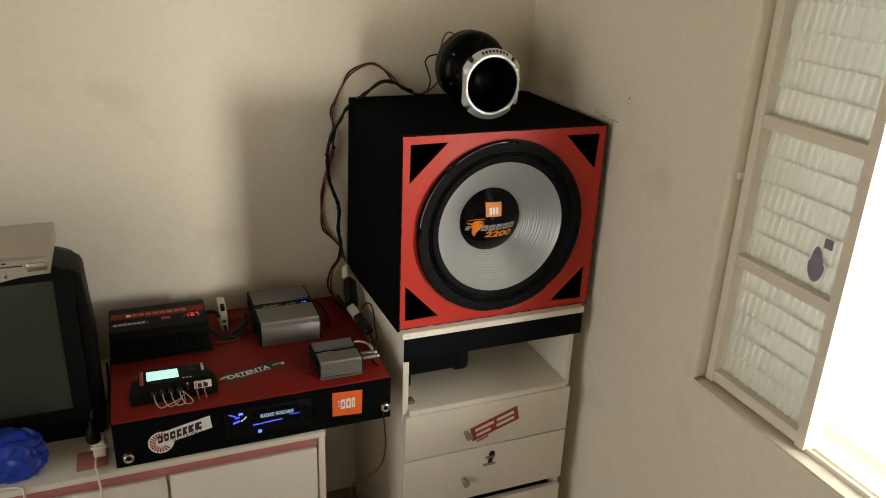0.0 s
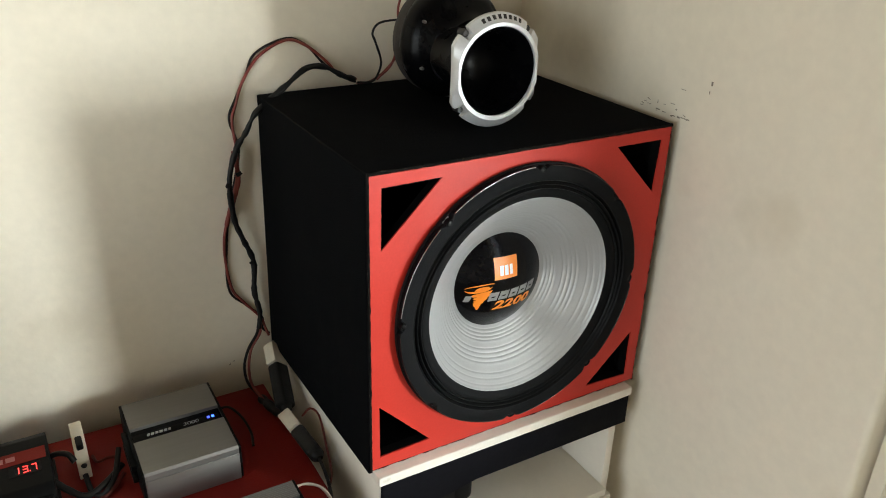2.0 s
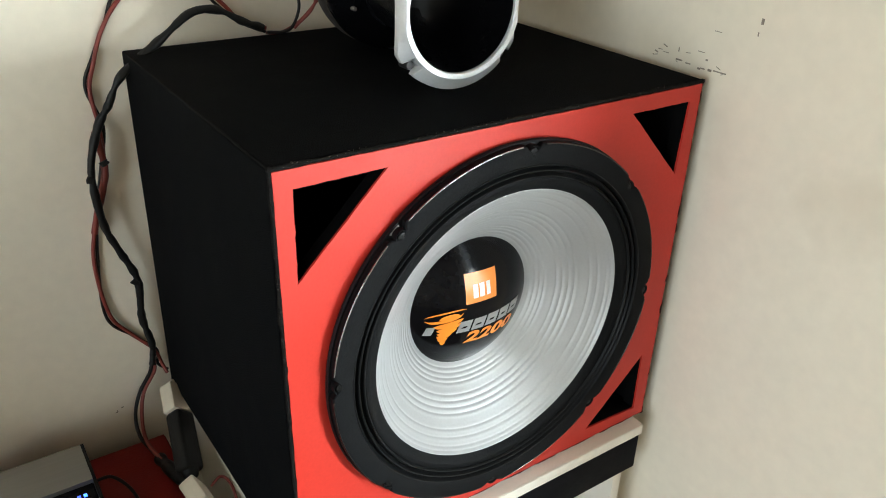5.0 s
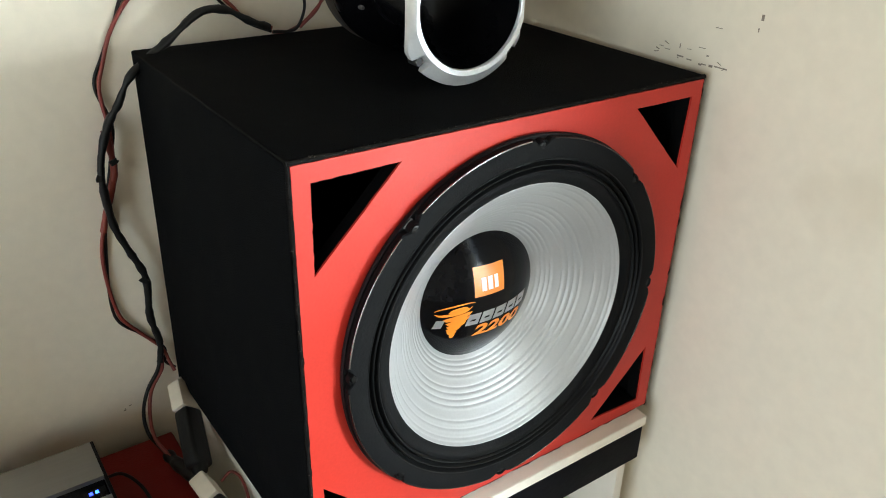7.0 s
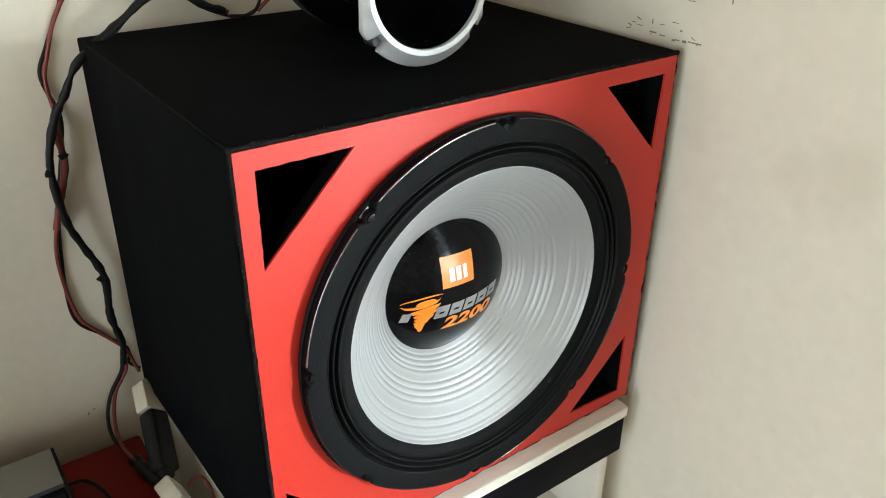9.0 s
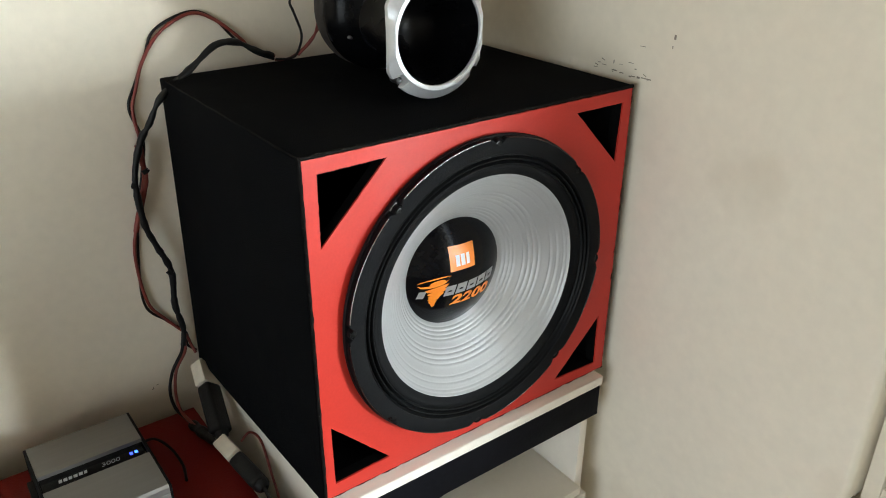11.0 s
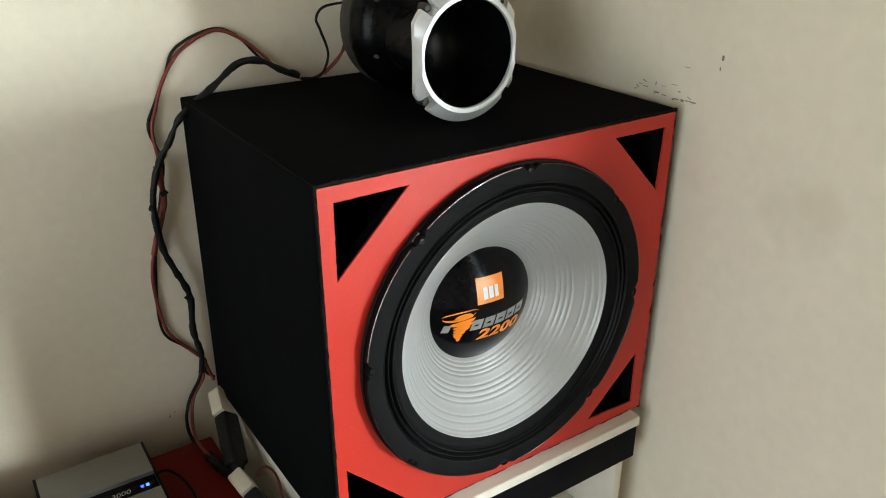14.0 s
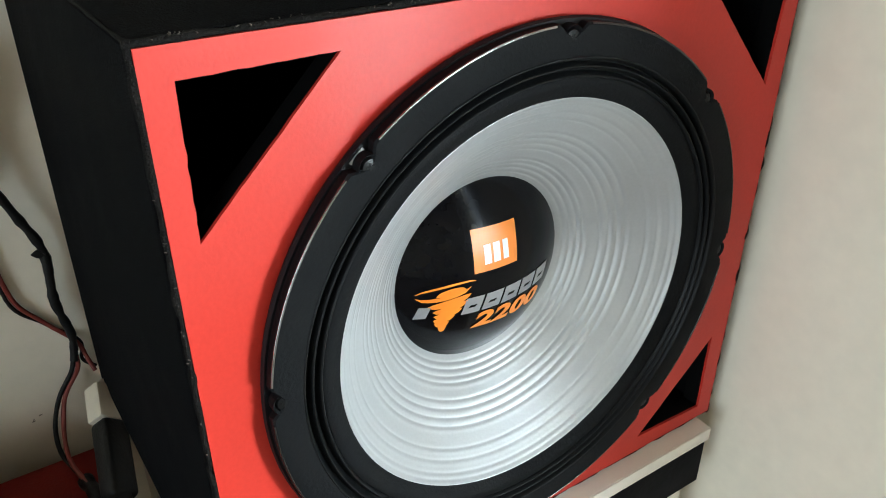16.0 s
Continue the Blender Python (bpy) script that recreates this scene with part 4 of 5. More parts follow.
tp = thing("top_sticker", (-0.81, -0.36, KT), "narrow cream and dark sticker of slanted bars on the red top", "sticker")
part("backing", prism(slab(-0.886, -0.393, 0.124, 0.031, 0.010, 13, -0.885, -0.39), KT - 0.0005, KT + 0.0005, "z"), BLACK_PRINT, tp, "black backing")
lettering("pale_word", "OSTENTA", 0.0215, WHITE_PRINT, tp, lambda u, v: Vector((-0.878 + 0.974 * u - 0.225 * v, -0.3845 + 0.225 * u + 0.974 * v, KT + 0.0009)), 0.98, 0.1, 1.05, 0.0008)
part("small_bars", letters_row(11, -0.852, -0.391, 0.005, 0.0045, 0.002, 0.001, 13, -0.885, -0.39, KT + 0.0005, KT + 0.0009, "z", 9), SILVER_PLASTIC, tp)
part("swoosh", prism(slab(-0.892, -0.378, 0.022, 0.008, 0.004, 20, -0.885, -0.39), KT + 0.0001, KT + 0.0006, "z"), SILVER_PLASTIC, tp)
part("swoosh", prism(slab(-0.772, -0.386, 0.026, 0.005, 0.004, 16, -0.885, -0.39), KT + 0.0005, KT + 0.0009, "z"), SILVER_PLASTIC, tp)
part("tip", prism(slab(-0.752, -0.386, 0.007, 0.008, 0.002, 13, -0.885, -0.39), KT + 0.0005, KT + 0.001, "z"), WHITE_PRINT, tp)
tp.location += Vector((0, 0.024, 0.0006))


# ---------------------------------------------------------------- power supply with a red stripe
def power_supply():
    p = thing("power_supply", (-1.01, -0.16, KT), "black power supply with a red stripe and red digits", "power supply")
    x0, x1 = -1.118, -0.903
    zt = KT + 0.070
    side = [(-0.230, KT + 0.004), (-0.226, KT + 0.056), (-0.214, KT + 0.065), (-0.108, zt), (-0.094, zt - 0.004), (-0.090, zt - 0.012), (-0.090, KT + 0.004)]
    part("case", prism(side, x0, x1, "x", 0.002), BLACK_PLASTIC, p, "black ribbed case")
    for k in range(9):
        z = KT + 0.008 + 0.0052 * k
        part("rib", box(x0 + 0.004, x1 - 0.004, -0.2315, -0.2270, z, z + 0.003, 0.0006, 1), BLACK_PLASTIC, p)
    part("foot_flange", box(x0 - 0.004, x1 + 0.004, -0.240, -0.085, KT, KT + 0.005, 0.001), BLACK_PLASTIC, p)

    def top(y):
        return KT + 0.065 + (y + 0.214) / 0.106 * 0.005

    def on_top(u0, u1, y0, y1, m, name, lift=0.0008, label=""):
        b = bmesh.new()
        lo = [b.verts.new(q) for q in ((u0, y0, top(y0) - 0.001), (u1, y0, top(y0) - 0.001), (u1, y1, top(y1) - 0.001), (u0, y1, top(y1) - 0.001))]
        hi = [b.verts.new(v.co + Vector((0, 0, 0.001 + lift))) for v in lo]
        b.faces.new(lo), b.faces.new(hi)
        for i in range(4):
            b.faces.new((lo[i], lo[(i + 1) % 4], hi[(i + 1) % 4], hi[i]))
        return part(name, b, m, p, label, 0)

    on_top(x0 + 0.004, x1 - 0.004, -0.158, -0.132, RED_SHADED, "red_stripe", 0.0008, "red stripe")
    for k in range(8):
        on_top(-1.068 + 0.0155 * k, -1.056 + 0.0155 * k, -0.150, -0.140, PINK, "stripe_bar", 0.0012)
    on_top(-1.080, -1.070, -0.150, -0.140, WHITE_PRINT, "stripe_mark", 0.0012)
    on_top(-1.112, -1.032, -0.190, -0.175, MAGNET, "grey_label", 0.0004, "dark grey label")
    for k in range(7):
        on_top(-1.108 + 0.010 * k, -1.100 + 0.010 * k, -0.186, -0.179, GREY_PRINT, "pale_bar")
    on_top(-1.004, -0.984, -0.180, -0.168, RED_PRINT, "red_mark")
    on_top(-0.958, -0.915, -0.185, -0.163, CAP, "meter_window", 0.0005, "dark meter window")
    # seven-segment reading
    segs = {"1": "bc", "3": "abgcd", "7": "abc"}
    lines = {"a": (0, 1, 1, 1), "b": (1, 0.5, 1, 1), "c": (1, 0, 1, 0.5), "d": (0, 0, 1, 0), "g": (0, 0.5, 1, 0.5)}
    for k, ch in enumerate("137"):
        u0 = -0.950 + 0.0115 * k
        b = None
        for s in segs[ch]:
            ax, ay, bx, by = lines[s]
            xa, xb = u0 + 0.0055 * min(ax, bx), u0 + 0.0055 * max(ax, bx)
            ya, yb = -0.181 + 0.0125 * min(ay, by), -0.181 + 0.0125 * max(ay, by)
            z = top((ya + yb) / 2) + 0.0012
            b = box(xa - 0.0006, xb + 0.0006, ya - 0.0006, yb + 0.0006, z - 0.0003, z + 0.0006, 0, bm=b)
        part("digit", b, LED_RED, p, "lit red digit", 0)
    z = top(-0.18) + 0.0012
    part("digit_point", box(-0.9305, -0.9293, -0.182, -0.1808, z - 0.0003, z + 0.0006, 0), LED_RED, p)
    return p


power_supply().location += Vector((0.006, 0.024, 0))


# ---------------------------------------------------------------- amplifiers
def amplifier(name, label, x0, x1, y0, y1, h, metal, step, groove):
    a = thing(name, ((x0 + x1) / 2, (y0 + y1) / 2, KT), label, "amplifier")
    z0, zt = KT + 0.002, KT + h
    ym = (y0 + y1) / 2 + 0.004
    g = 0.0150 * (y1 - y0) / 0.16
    # two ridged aluminium halves with a dark channel between them
    fr = [(y0, z0), (y0, zt - 0.004), (y0 + 0.003, zt), (ym - g, zt), (ym - g, zt - 0.010), (ym - g - 0.004, z0)]
    n = max(3, int((fr[3][0] - fr[2][0]) / step))
    top = [(fr[2][0] + (fr[3][0] - fr[2][0]) * i / (n * 2), zt - (groove if i % 2 else 0)) for i in range(1, n * 2)]
    part("front_half", prism(fr[:3] + top + fr[3:], x0, x1, "x", 0), metal, a, "ridged aluminium front half", smooth=20)
    bk = [(ym + g, z0), (ym + g, zt - 0.010), (ym + g, zt), (y1 - 0.003, zt), (y1, zt - 0.004), (y1, z0)]
    top = [(bk[2][0] + (bk[3][0] - bk[2][0]) * i / (n * 2), zt - (groove if i % 2 else 0)) for i in range(1, n * 2)]
    part("back_half", prism(bk[:3] + top + bk[3:], x0, x1, "x", 0), metal, a, "ridged aluminium back half", smooth=20)
    ch = part("channel", box(x0 + 0.0005, x1 - 0.0005, ym - g - 0.002, ym + g + 0.002, z0, zt - 0.006, 0.0006), CAP, a, "dark glossy channel")
    w = (x1 - x0)
    part("print_bars", letters_row(6, x0 + 0.16 * w, ym - 0.003, 0.036 * w, 0.006, 0.012 * w, 0.001, 0, 0, 0, zt - 0.006, zt - 0.0056, "z", 3), GREY_PRINT, ch)
    part("end_plate", box(x0 - 0.004, x0 + 0.0002, y0 + 0.001, y1 - 0.001, KT, zt - 0.001, 0.001), BLACK_PLASTIC, a)
    part("end_plate", box(x1 - 0.0002, x1 + 0.004, y0 + 0.001, y1 - 0.001, KT, zt - 0.001, 0.001), BLACK_PLASTIC, a)
    return a, ym, zt, ch


big, ym, zt, ch = amplifier("amplifier", "large silver aluminium amplifier with a dark channel and blue lamp", -0.783, -0.645, -0.236, -0.046, 0.061, ALU, 0.012, 0.00012)
# one blue lamp; the other glowing square stands for its reflection
for k, u in enumerate((-0.667, -0.660)):
    part("blue_lamp", box(u, u + 0.004, ym - 0.002, ym + 0.003, zt - 0.0062, zt - 0.0052, 0), LED_BLUE if k else VFD_BLUE, ch)
lettering("number", "3000", 0.0115, GREY_PRINT, ch, lambda u, v: Vector((-0.706 + u, ym - 0.004 + v, zt - 0.0056)), 1.1, 0.15)
part("front_lip", box(-0.782, -0.645, -0.2375, -0.2355, KT + 0.0005, KT + 0.048, 0.0006), ALU, big)
for z in (KT + 0.014, KT + 0.036):
    part("terminal", box(-0.795, -0.785, -0.19, -0.10, z, z + 0.010, 0.001), BLACK_PLASTIC, big, "black terminal strip")

small, ym2, zt2, ch2 = amplifier("amplifier", "small grey aluminium amplifier with ribbed heatsink", -0.685, -0.592, -0.416, -0.317, 0.038, ALU_DARK, 0.0042, 0.0012)
for k in range(6):
    part("fin", box(-0.685, -0.592, -0.4175, -0.4155, KT + 0.006 + 0.005 * k, KT + 0.0085 + 0.005 * k, 0.0004, 1), ALU_DARK, small)
part("mounting_foot", box(-0.687, -0.591, -0.425, -0.415, KT, KT + 0.0025, 0.0006), ALU_DARK, small)
for y in (-0.390, -0.372):
    pl = part("plug", lathe(0, 0, [(0, -0.020), (0.0042, -0.020), (0.0045, -0.010), (0.0045, 0.012), (0.003, 0.014), (0.0025, 0.026), (0, 0.026)], 14), ALU, small, "bright audio plug")
    pl.matrix_basis = pose(-0.568, y, KT + 0.020, 0, 0, 90)
    part("plug_tip", box(-0.551, -0.543, y - 0.003, y + 0.003, KT + 0.0175, KT + 0.0225, 0.001), WHITE_PRINT, small)


# ---------------------------------------------------------------- sound processor with a lit display
def processor():
    p = thing("sound_processor", (-0.995, -0.39, KT), "black sound processor with a lit white display and wires", "processor")
    out = [(-1.083, -0.428), (-0.912, -0.428), (-0.908, -0.400), (-0.914, -0.345), (-1.079, -0.345), (-1.087, -0.400)]
    part("base", prism(out, KT, KT + 0.014, "z", 0.003), BLACK_PLASTIC, p)
    b = prism([(-0.416, KT + 0.012), (-0.412, KT + 0.030), (-0.405, KT + 0.033), (-0.350, KT + 0.036), (-0.345, KT + 0.030), (-0.345, KT + 0.012)], -1.066, -0.926, "x", 0.002)
    part("case", b, BLACK_PLASTIC, p, "glossy black case")
    part("display", prism([(-1.049, -0.392), (-0.985, -0.392), (-0.986, -0.360), (-1.049, -0.358)], KT + 0.0335, KT + 0.0362, "z"), LCD, p, "lit white display", 0)
    part("red_end", box(-1.063, -1.055, -0.406, -0.353, KT + 0.033, KT + 0.0365, 0.001), RED_PRINT, p, "dull red end strip")
    part("grey_end", box(-0.938, -0.932, -0.380, -0.352, KT + 0.034, KT + 0.0368, 0.001), GREY_PRINT, p)
    part("button", lathe(0, 0, [(0, -0.002), (0.005, -0.0015), (0.006, 0.001)], 16), BLACK_PRINT, p).matrix_basis = pose(-0.958, -0.372, KT + 0.0355, 90, 0, 0)
    for k in range(3):
        part("key", box(-0.978 + 0.007 * k, -0.974 + 0.007 * k, -0.400, -0.397, KT + 0.0325, KT + 0.0345, 0.0005), GREY_PRINT, p)
    for k in range(4):
        part("socket", lathe(-1.038 + 0.017 * k, KT + 0.018, [(0.002, -0.424), (0.0055, -0.424), (0.006, -0.414)], 14), BLACK_PRINT, p)
    for z in (0.016, 0.026):
        part("jack", lathe(-0.970, KT + z, [(0.0015, -0.421), (0.0035, -0.421), (0.004, -0.414)], 14), CHROME, p)
    lb = part("label", box(-0.957, -0.922, -0.4186, -0.4165, KT + 0.010, KT + 0.031, 0.0003), WHITE_PRINT, p, "white label with grey bars")
    for k in range(2):
        o = part("label_bar", box(-0.950 + 0.012 * k, -0.942 + 0.012 * k, -0.4194, -0.4184, KT + 0.016, KT + 0.026, 0.0002), BLACK_PRINT, lb)
    for k in range(4):
        x = -1.038 + 0.017 * k
        part("signal_wire", tube([(x, -0.42, KT + 0.016), (x + 0.002, -0.440, KT + 0.012), (x + 0.010, -0.452, KT + 0.003), (x + 0.024, -0.447, KT + 0.003), (-0.985 + 0.003 * k, -0.430, KT + 0.006 + 0.003 * k), (-0.982, -0.421, KT + 0.016)], 0.0011, 6, 6), WIRE_CLEAR, p, "thin pale signal wire")
    for x in (-0.951, -0.936):
        part("power_wire", tube([(x, -0.418, KT + 0.028), (x - 0.003, -0.428, KT + 0.032), (x - 0.002, -0.438, KT + 0.018), (x + 0.001, -0.442, KT + 0.002)], 0.0012, 6, 6), WIRE_PINK, p, "thin red power wire")
    return p


processor().location += Vector((0.006, 0.022, 0))

# ---------------------------------------------------------------- breaker, cables on the console
br = thing("circuit_breaker", (-0.856, -0.15, KT), "white circuit breaker standing on the red console", "circuit breaker")
part("case", prism([(-0.172, KT), (-0.172, KT + 0.042), (-0.166, KT + 0.056), (-0.160, KT + 0.064), (-0.146, KT + 0.076), (-0.120, KT + 0.074), (-0.118, KT)], -0.864, -0.846, "x", 0.0015), WHITE_PLASTIC, br)
part("toggle", box(-0.860, -0.850, -0.165, -0.148, KT + 0.062, KT + 0.076, 0.002), BLACK_PLASTIC, br, "black toggle")
part("screw", lathe(-0.855, KT + 0.034, [(0, -0.174), (0.004, -0.174), (0.005, -0.171)], 14), MAGNET, br)
br.location.y += 0.055
br.scale = (1, 1.45, 0.76)


def cable(name, pts, r, m, label, cat="cable", wob=0.1, seg=8, dx=0.0, dy=0.0, dz=0.0):
    return single(name, tube([(x + dx, y + dy, z + dz) for x, y, z in pts], r, seg, 8, wob), m, label, cat, smooth=60)


z = KT + 0.007
cable("power_cable", [(-0.903, -0.13, KT + 0.035), (-0.890, -0.135, KT + 0.045), (-0.874, -0.150, KT + 0.05), (-0.866, -0.160, KT + 0.04)], 0.0045, WIRE_BLACK, "thick black cable from the power supply to the breaker", dy=0.030)
cable("power_cable", [(-0.903, -0.17, KT + 0.03), (-0.885, -0.19, z + 0.012), (-0.86, -0.205, z), (-0.83, -0.195, z + 0.006), (-0.803, -0.175, KT + 0.022)], 0.0050, WIRE_BLACK, "thick black cable across the red console", dy=0.030)
cable("power_cable", [(-0.856, -0.172, KT + 0.020), (-0.852, -0.20, z), (-0.838, -0.212, z), (-0.818, -0.195, KT + 0.018), (-0.803, -0.160, KT + 0.042)], 0.0042, WIRE_BLACK, "black cable from the breaker to the amplifier", dy=0.030)
cable("power_cable", [(-0.903, -0.20, KT + 0.02), (-0.89, -0.215, KT + 0.005), (-0.865, -0.222, KT + 0.004), (-0.835, -0.215, KT + 0.004), (-0.803, -0.19, KT + 0.016)], 0.0032, WIRE_MAROON, "dark red cable on the red console", dy=0.030)
cable("thin_wire", [(-0.803, -0.150, KT + 0.018), (-0.82, -0.150, KT + 0.022), (-0.835, -0.135, KT + 0.008), (-0.84, -0.11, KT + 0.003)], 0.0022, WIRE_MAROON, "short red wire at the amplifier", dy=0.030)
cable("thin_wire", [(-0.643, -0.12, KT + 0.03), (-0.622, -0.125, KT + 0.032), (-0.605, -0.14, KT + 0.015), (-0.600, -0.17, KT + 0.003), (-0.607, -0.205, KT + 0.003)], 0.0022, WIRE_BLACK, "thin dark wire behind the amplifier", dy=0.030)
cable("thin_wire", [(-0.694, -0.37, KT + 0.022), (-0.706, -0.372, KT + 0.026), (-0.714, -0.385, KT + 0.012), (-0.712, -0.400, KT + 0.003), (-0.700, -0.408, KT + 0.003)], 0.0018, WIRE_MAROON, "thin red wire at the small amplifier", dy=0.030)
cable("thin_wire", [(-0.694, -0.40, KT + 0.020), (-0.704, -0.41, KT + 0.022), (-0.712, -0.42, KT + 0.008), (-0.709, -0.43, KT + 0.003)], 0.0018, WIRE_MAROON, "thin red wire at the small amplifier", dy=0.030)
cable("signal_wire", [(-0.560, -0.418, KT + 0.020), (-0.550, -0.416, KT + 0.020), (-0.545, -0.400, KT + 0.012), (-0.552, -0.372, KT + 0.024), (-0.575, -0.355, KT + 0.028), (-0.600, -0.362, KT + 0.026)], 0.0016, WIRE_CLEAR, "thin pale looped signal wire", dy=0.030)
cable("signal_wire", [(-0.560, -0.400, KT + 0.020), (-0.549, -0.398, KT + 0.018), (-0.546, -0.380, KT + 0.010), (-0.556, -0.364, KT + 0.022), (-0.58, -0.350, KT + 0.024), (-0.600, -0.354, KT + 0.02)], 0.0014, WIRE_CLEAR, "thin pale looped signal wire", dy=0.030)

# ---------------------------------------------------------------- speaker plugs between console and box


def aimed(bm, a, b):
    """Turn a shape built along +y from the origin so that it runs from a to b."""
    d = Vector(b) - Vector(a)
    q = Vector((0, 1, 0)).rotation_difference(d.normalized())
    bm.transform(Matrix.Translation(a) @ q.to_matrix().to_4x4())
    return bm


def plug(name, label, a, b, white, dark, first):
    p = thing(name, a, label, "connector")
    L = (Vector(b) - Vector(a)).length
    w = 0.0180
    k = white * L
    part("white_body", aimed(box(-w, w, 0.006, k, -0.011, 0.011, 0.003), a, b), WHITE_PLASTIC, p, "yellowed white plastic body")
    part("neck", aimed(lathe(0, 0, [(0, -0.004), (0.005, -0.003), (0.006, 0.008)], 12), a, b), WHITE_PLASTIC, p)
    part("screw", aimed(box(-0.002, 0.002, k * 0.45, k * 0.45 + 0.004, -0.0118, -0.0108, 0.0004), a, b), MAGNET, p)
    t = box(-0.0160, 0.0160, k, L - 0.010, -0.0120, 0.0120, 0.006, 3)
    lathe(0, 0, [(0, L - 0.014), (0.012, L - 0.013), (0.010, L - 0.004), (0.006, L)], 12, bm=t)
    part("taped_body", aimed(t, a, b), TAPE, p, "black taped half")
    return p


plug("cable_connector", "white plug joined to a black taped socket hanging by the box", (-0.5125, -0.014, 0.6275), (-0.537, -0.142, 0.568), 0.33, 0.5, True)
plug("cable_connector", "white plug and black taped socket lying on the red console", (-0.541, -0.146, KT + 0.022), (-0.528, -0.268, KT + 0.014), 0.40, 0.5, False)
cable("speaker_wire", [(-0.528, -0.266, KT + 0.014), (-0.531, -0.30, KT + 0.010), (-0.540, -0.345, KT + 0.006), (-0.556, -0.385, KT + 0.006), (-0.552, -0.41, KT + 0.005)], 0.0028, WIRE_BLACK, "thin black wire running along the console")
cable("speaker_wire", [(-0.524, -0.185, KT + 0.040), (-0.513, -0.195, KT + 0.058), (-0.508, -0.222, KT + 0.058), (-0.513, -0.260, KT + 0.03), (-0.521, -0.30, KT + 0.006), (-0.545, -0.34, KT + 0.004)], 0.0018, WIRE_MAROON, "thin red wire looping by the cabinet")

# leads hanging on the wall from the tweeter to the connectors
cable("speaker_cable", [(-0.345, -0.012, 1.0890), (-0.372, -0.018, 1.101), (-0.398, -0.014, 1.115), (-0.430, -0.016, 1.115), (-0.468, -0.022, 1.091), (-0.5155, -0.024, 1.058), (-0.5345, -0.018, 1.024), (-0.548, -0.006, 0.996), (-0.563, -0.004, 0.945), (-0.560, 0.002, 0.876), (-0.548, 0.006, 0.835), (-0.532, 0.008, 0.786), (-0.5345, 0.010, 0.728), (-0.528, 0.010, 0.684), (-0.532, 0.010, 0.652)], 0.0046, TAPE, "thick black taped speaker cable hanging on the wall", wob=0.45, dy=-0.008, dz=0.005)
for k, m in ((0.0, WIRE_BLACK), (0.006, WIRE_RED)):
    cable("speaker_cable", [(-0.532 + k / 2, 0.010, 0.658), (-0.538 + k, 0.010, 0.640), (-0.556 + k, 0.006, 0.616), (-0.568 + k * 1.4, -0.004, 0.590), (-0.571 + k, -0.026, 0.572), (-0.564, -0.050, 0.562 + k / 2), (-0.554, -0.084, 0.557), (-0.548, -0.115, 0.558)], 0.0026, m, "thin wire of the speaker cable's open end", dy=-0.008, dz=0.004)
cable("speaker_cable", [(-0.558, -0.070, 0.558), (-0.553, -0.095, 0.559), (-0.547, -0.122, 0.560), (-0.543, -0.146, 0.564)], 0.0085, TAPE, "black taped joint of the speaker cable", wob=0.25)
cable("tweeter_wire", [(-0.551, 0.006, 0.990), (-0.549, 0.002, 0.968), (-0.5485, 0.001, 0.945), (-0.554, 0.002, 0.920), (-0.566, 0.008, 0.885), (-0.572, 0.010, 0.862)], 0.0042, WIRE_RED, "red taped stretch of the hanging wire", wob=0.25, dx=0.002, dy=-0.004, dz=0.003)
tape = thing("tape_knots", (-0.55, -0.02, 0.95), "ragged black tape ends on the hanging speaker cable", "tape")
for x, z, a in ((-0.549, 0.953, 20), (-0.566, 0.938, -120), (-0.539, 0.792, -60)):
    c, sn = math.cos(radians(a)), math.sin(radians(a))
    q = [(x + 0.0075 * (c * u - sn * v), z + 0.005 + 0.0060 * (sn * u + c * v)) for u, v in ((-0.4, -0.55), (0.5, -0.45), (1.05, -0.1), (0.7, 0.25), (0.95, 0.6), (0.1, 0.5), (-0.5, 0.55))]
    part("tape_end", prism(q, -0.0155, -0.0125, "y", 0.0006), TAPE, tape)
red = [(-0.335, 0.004, 1.087), (-0.365, 0.010, 1.098), (-0.385, 0.013, 1.120), (-0.419, 0.014, 1.148), (-0.452, 0.014, 1.158), (-0.496, 0.014, 1.137), (-0.524, 0.014, 1.102), (-0.539, 0.014, 1.066), (-0.548, 0.014, 1.036), (-0.546, 0.010, 0.992), (-0.549, 0.006, 0.950), (-0.562, 0.010, 0.900), (-0.580, 0.014, 0.828), (-0.575, 0.014, 0.744), (-0.553, 0.014, 0.705), (-0.529, 0.012, 0.672), (-0.523, 0.006, 0.650), (-0.5195, 0.000, 0.637)]
cable("tweeter_wire", red, 0.0024, WIRE_RED, "thin red wire of a pair hanging on the wall", dx=0.004, dy=-0.001, dz=0.001)
cable("tweeter_wire", [(x + 0.005 * math.sin(9 * i / 4.0), y + 0.003, z - 0.005 * math.cos(i / 2.0)) for i, (x, y, z) in enumerate(red)], 0.0020, WIRE_BLACK, "thin black wire of a pair hanging on the wall", dx=0.004, dy=-0.001, dz=0.001)
cable("tweeter_wire", [(-0.345, -0.020, 1.087), (-0.322, -0.018, 1.085), (-0.309, -0.018, 1.092), (-0.300, -0.018, 1.117), (-0.310, -0.018, 1.150), (-0.315, -0.018, 1.166), (-0.303, -0.020, 1.181), (-0.270, -0.030, 1.186), (-0.255, -0.044, 1.185)], 0.0019, WIRE_BLACK, "thin black wire rising to the tweeter", dx=0.008, dy=0.006)
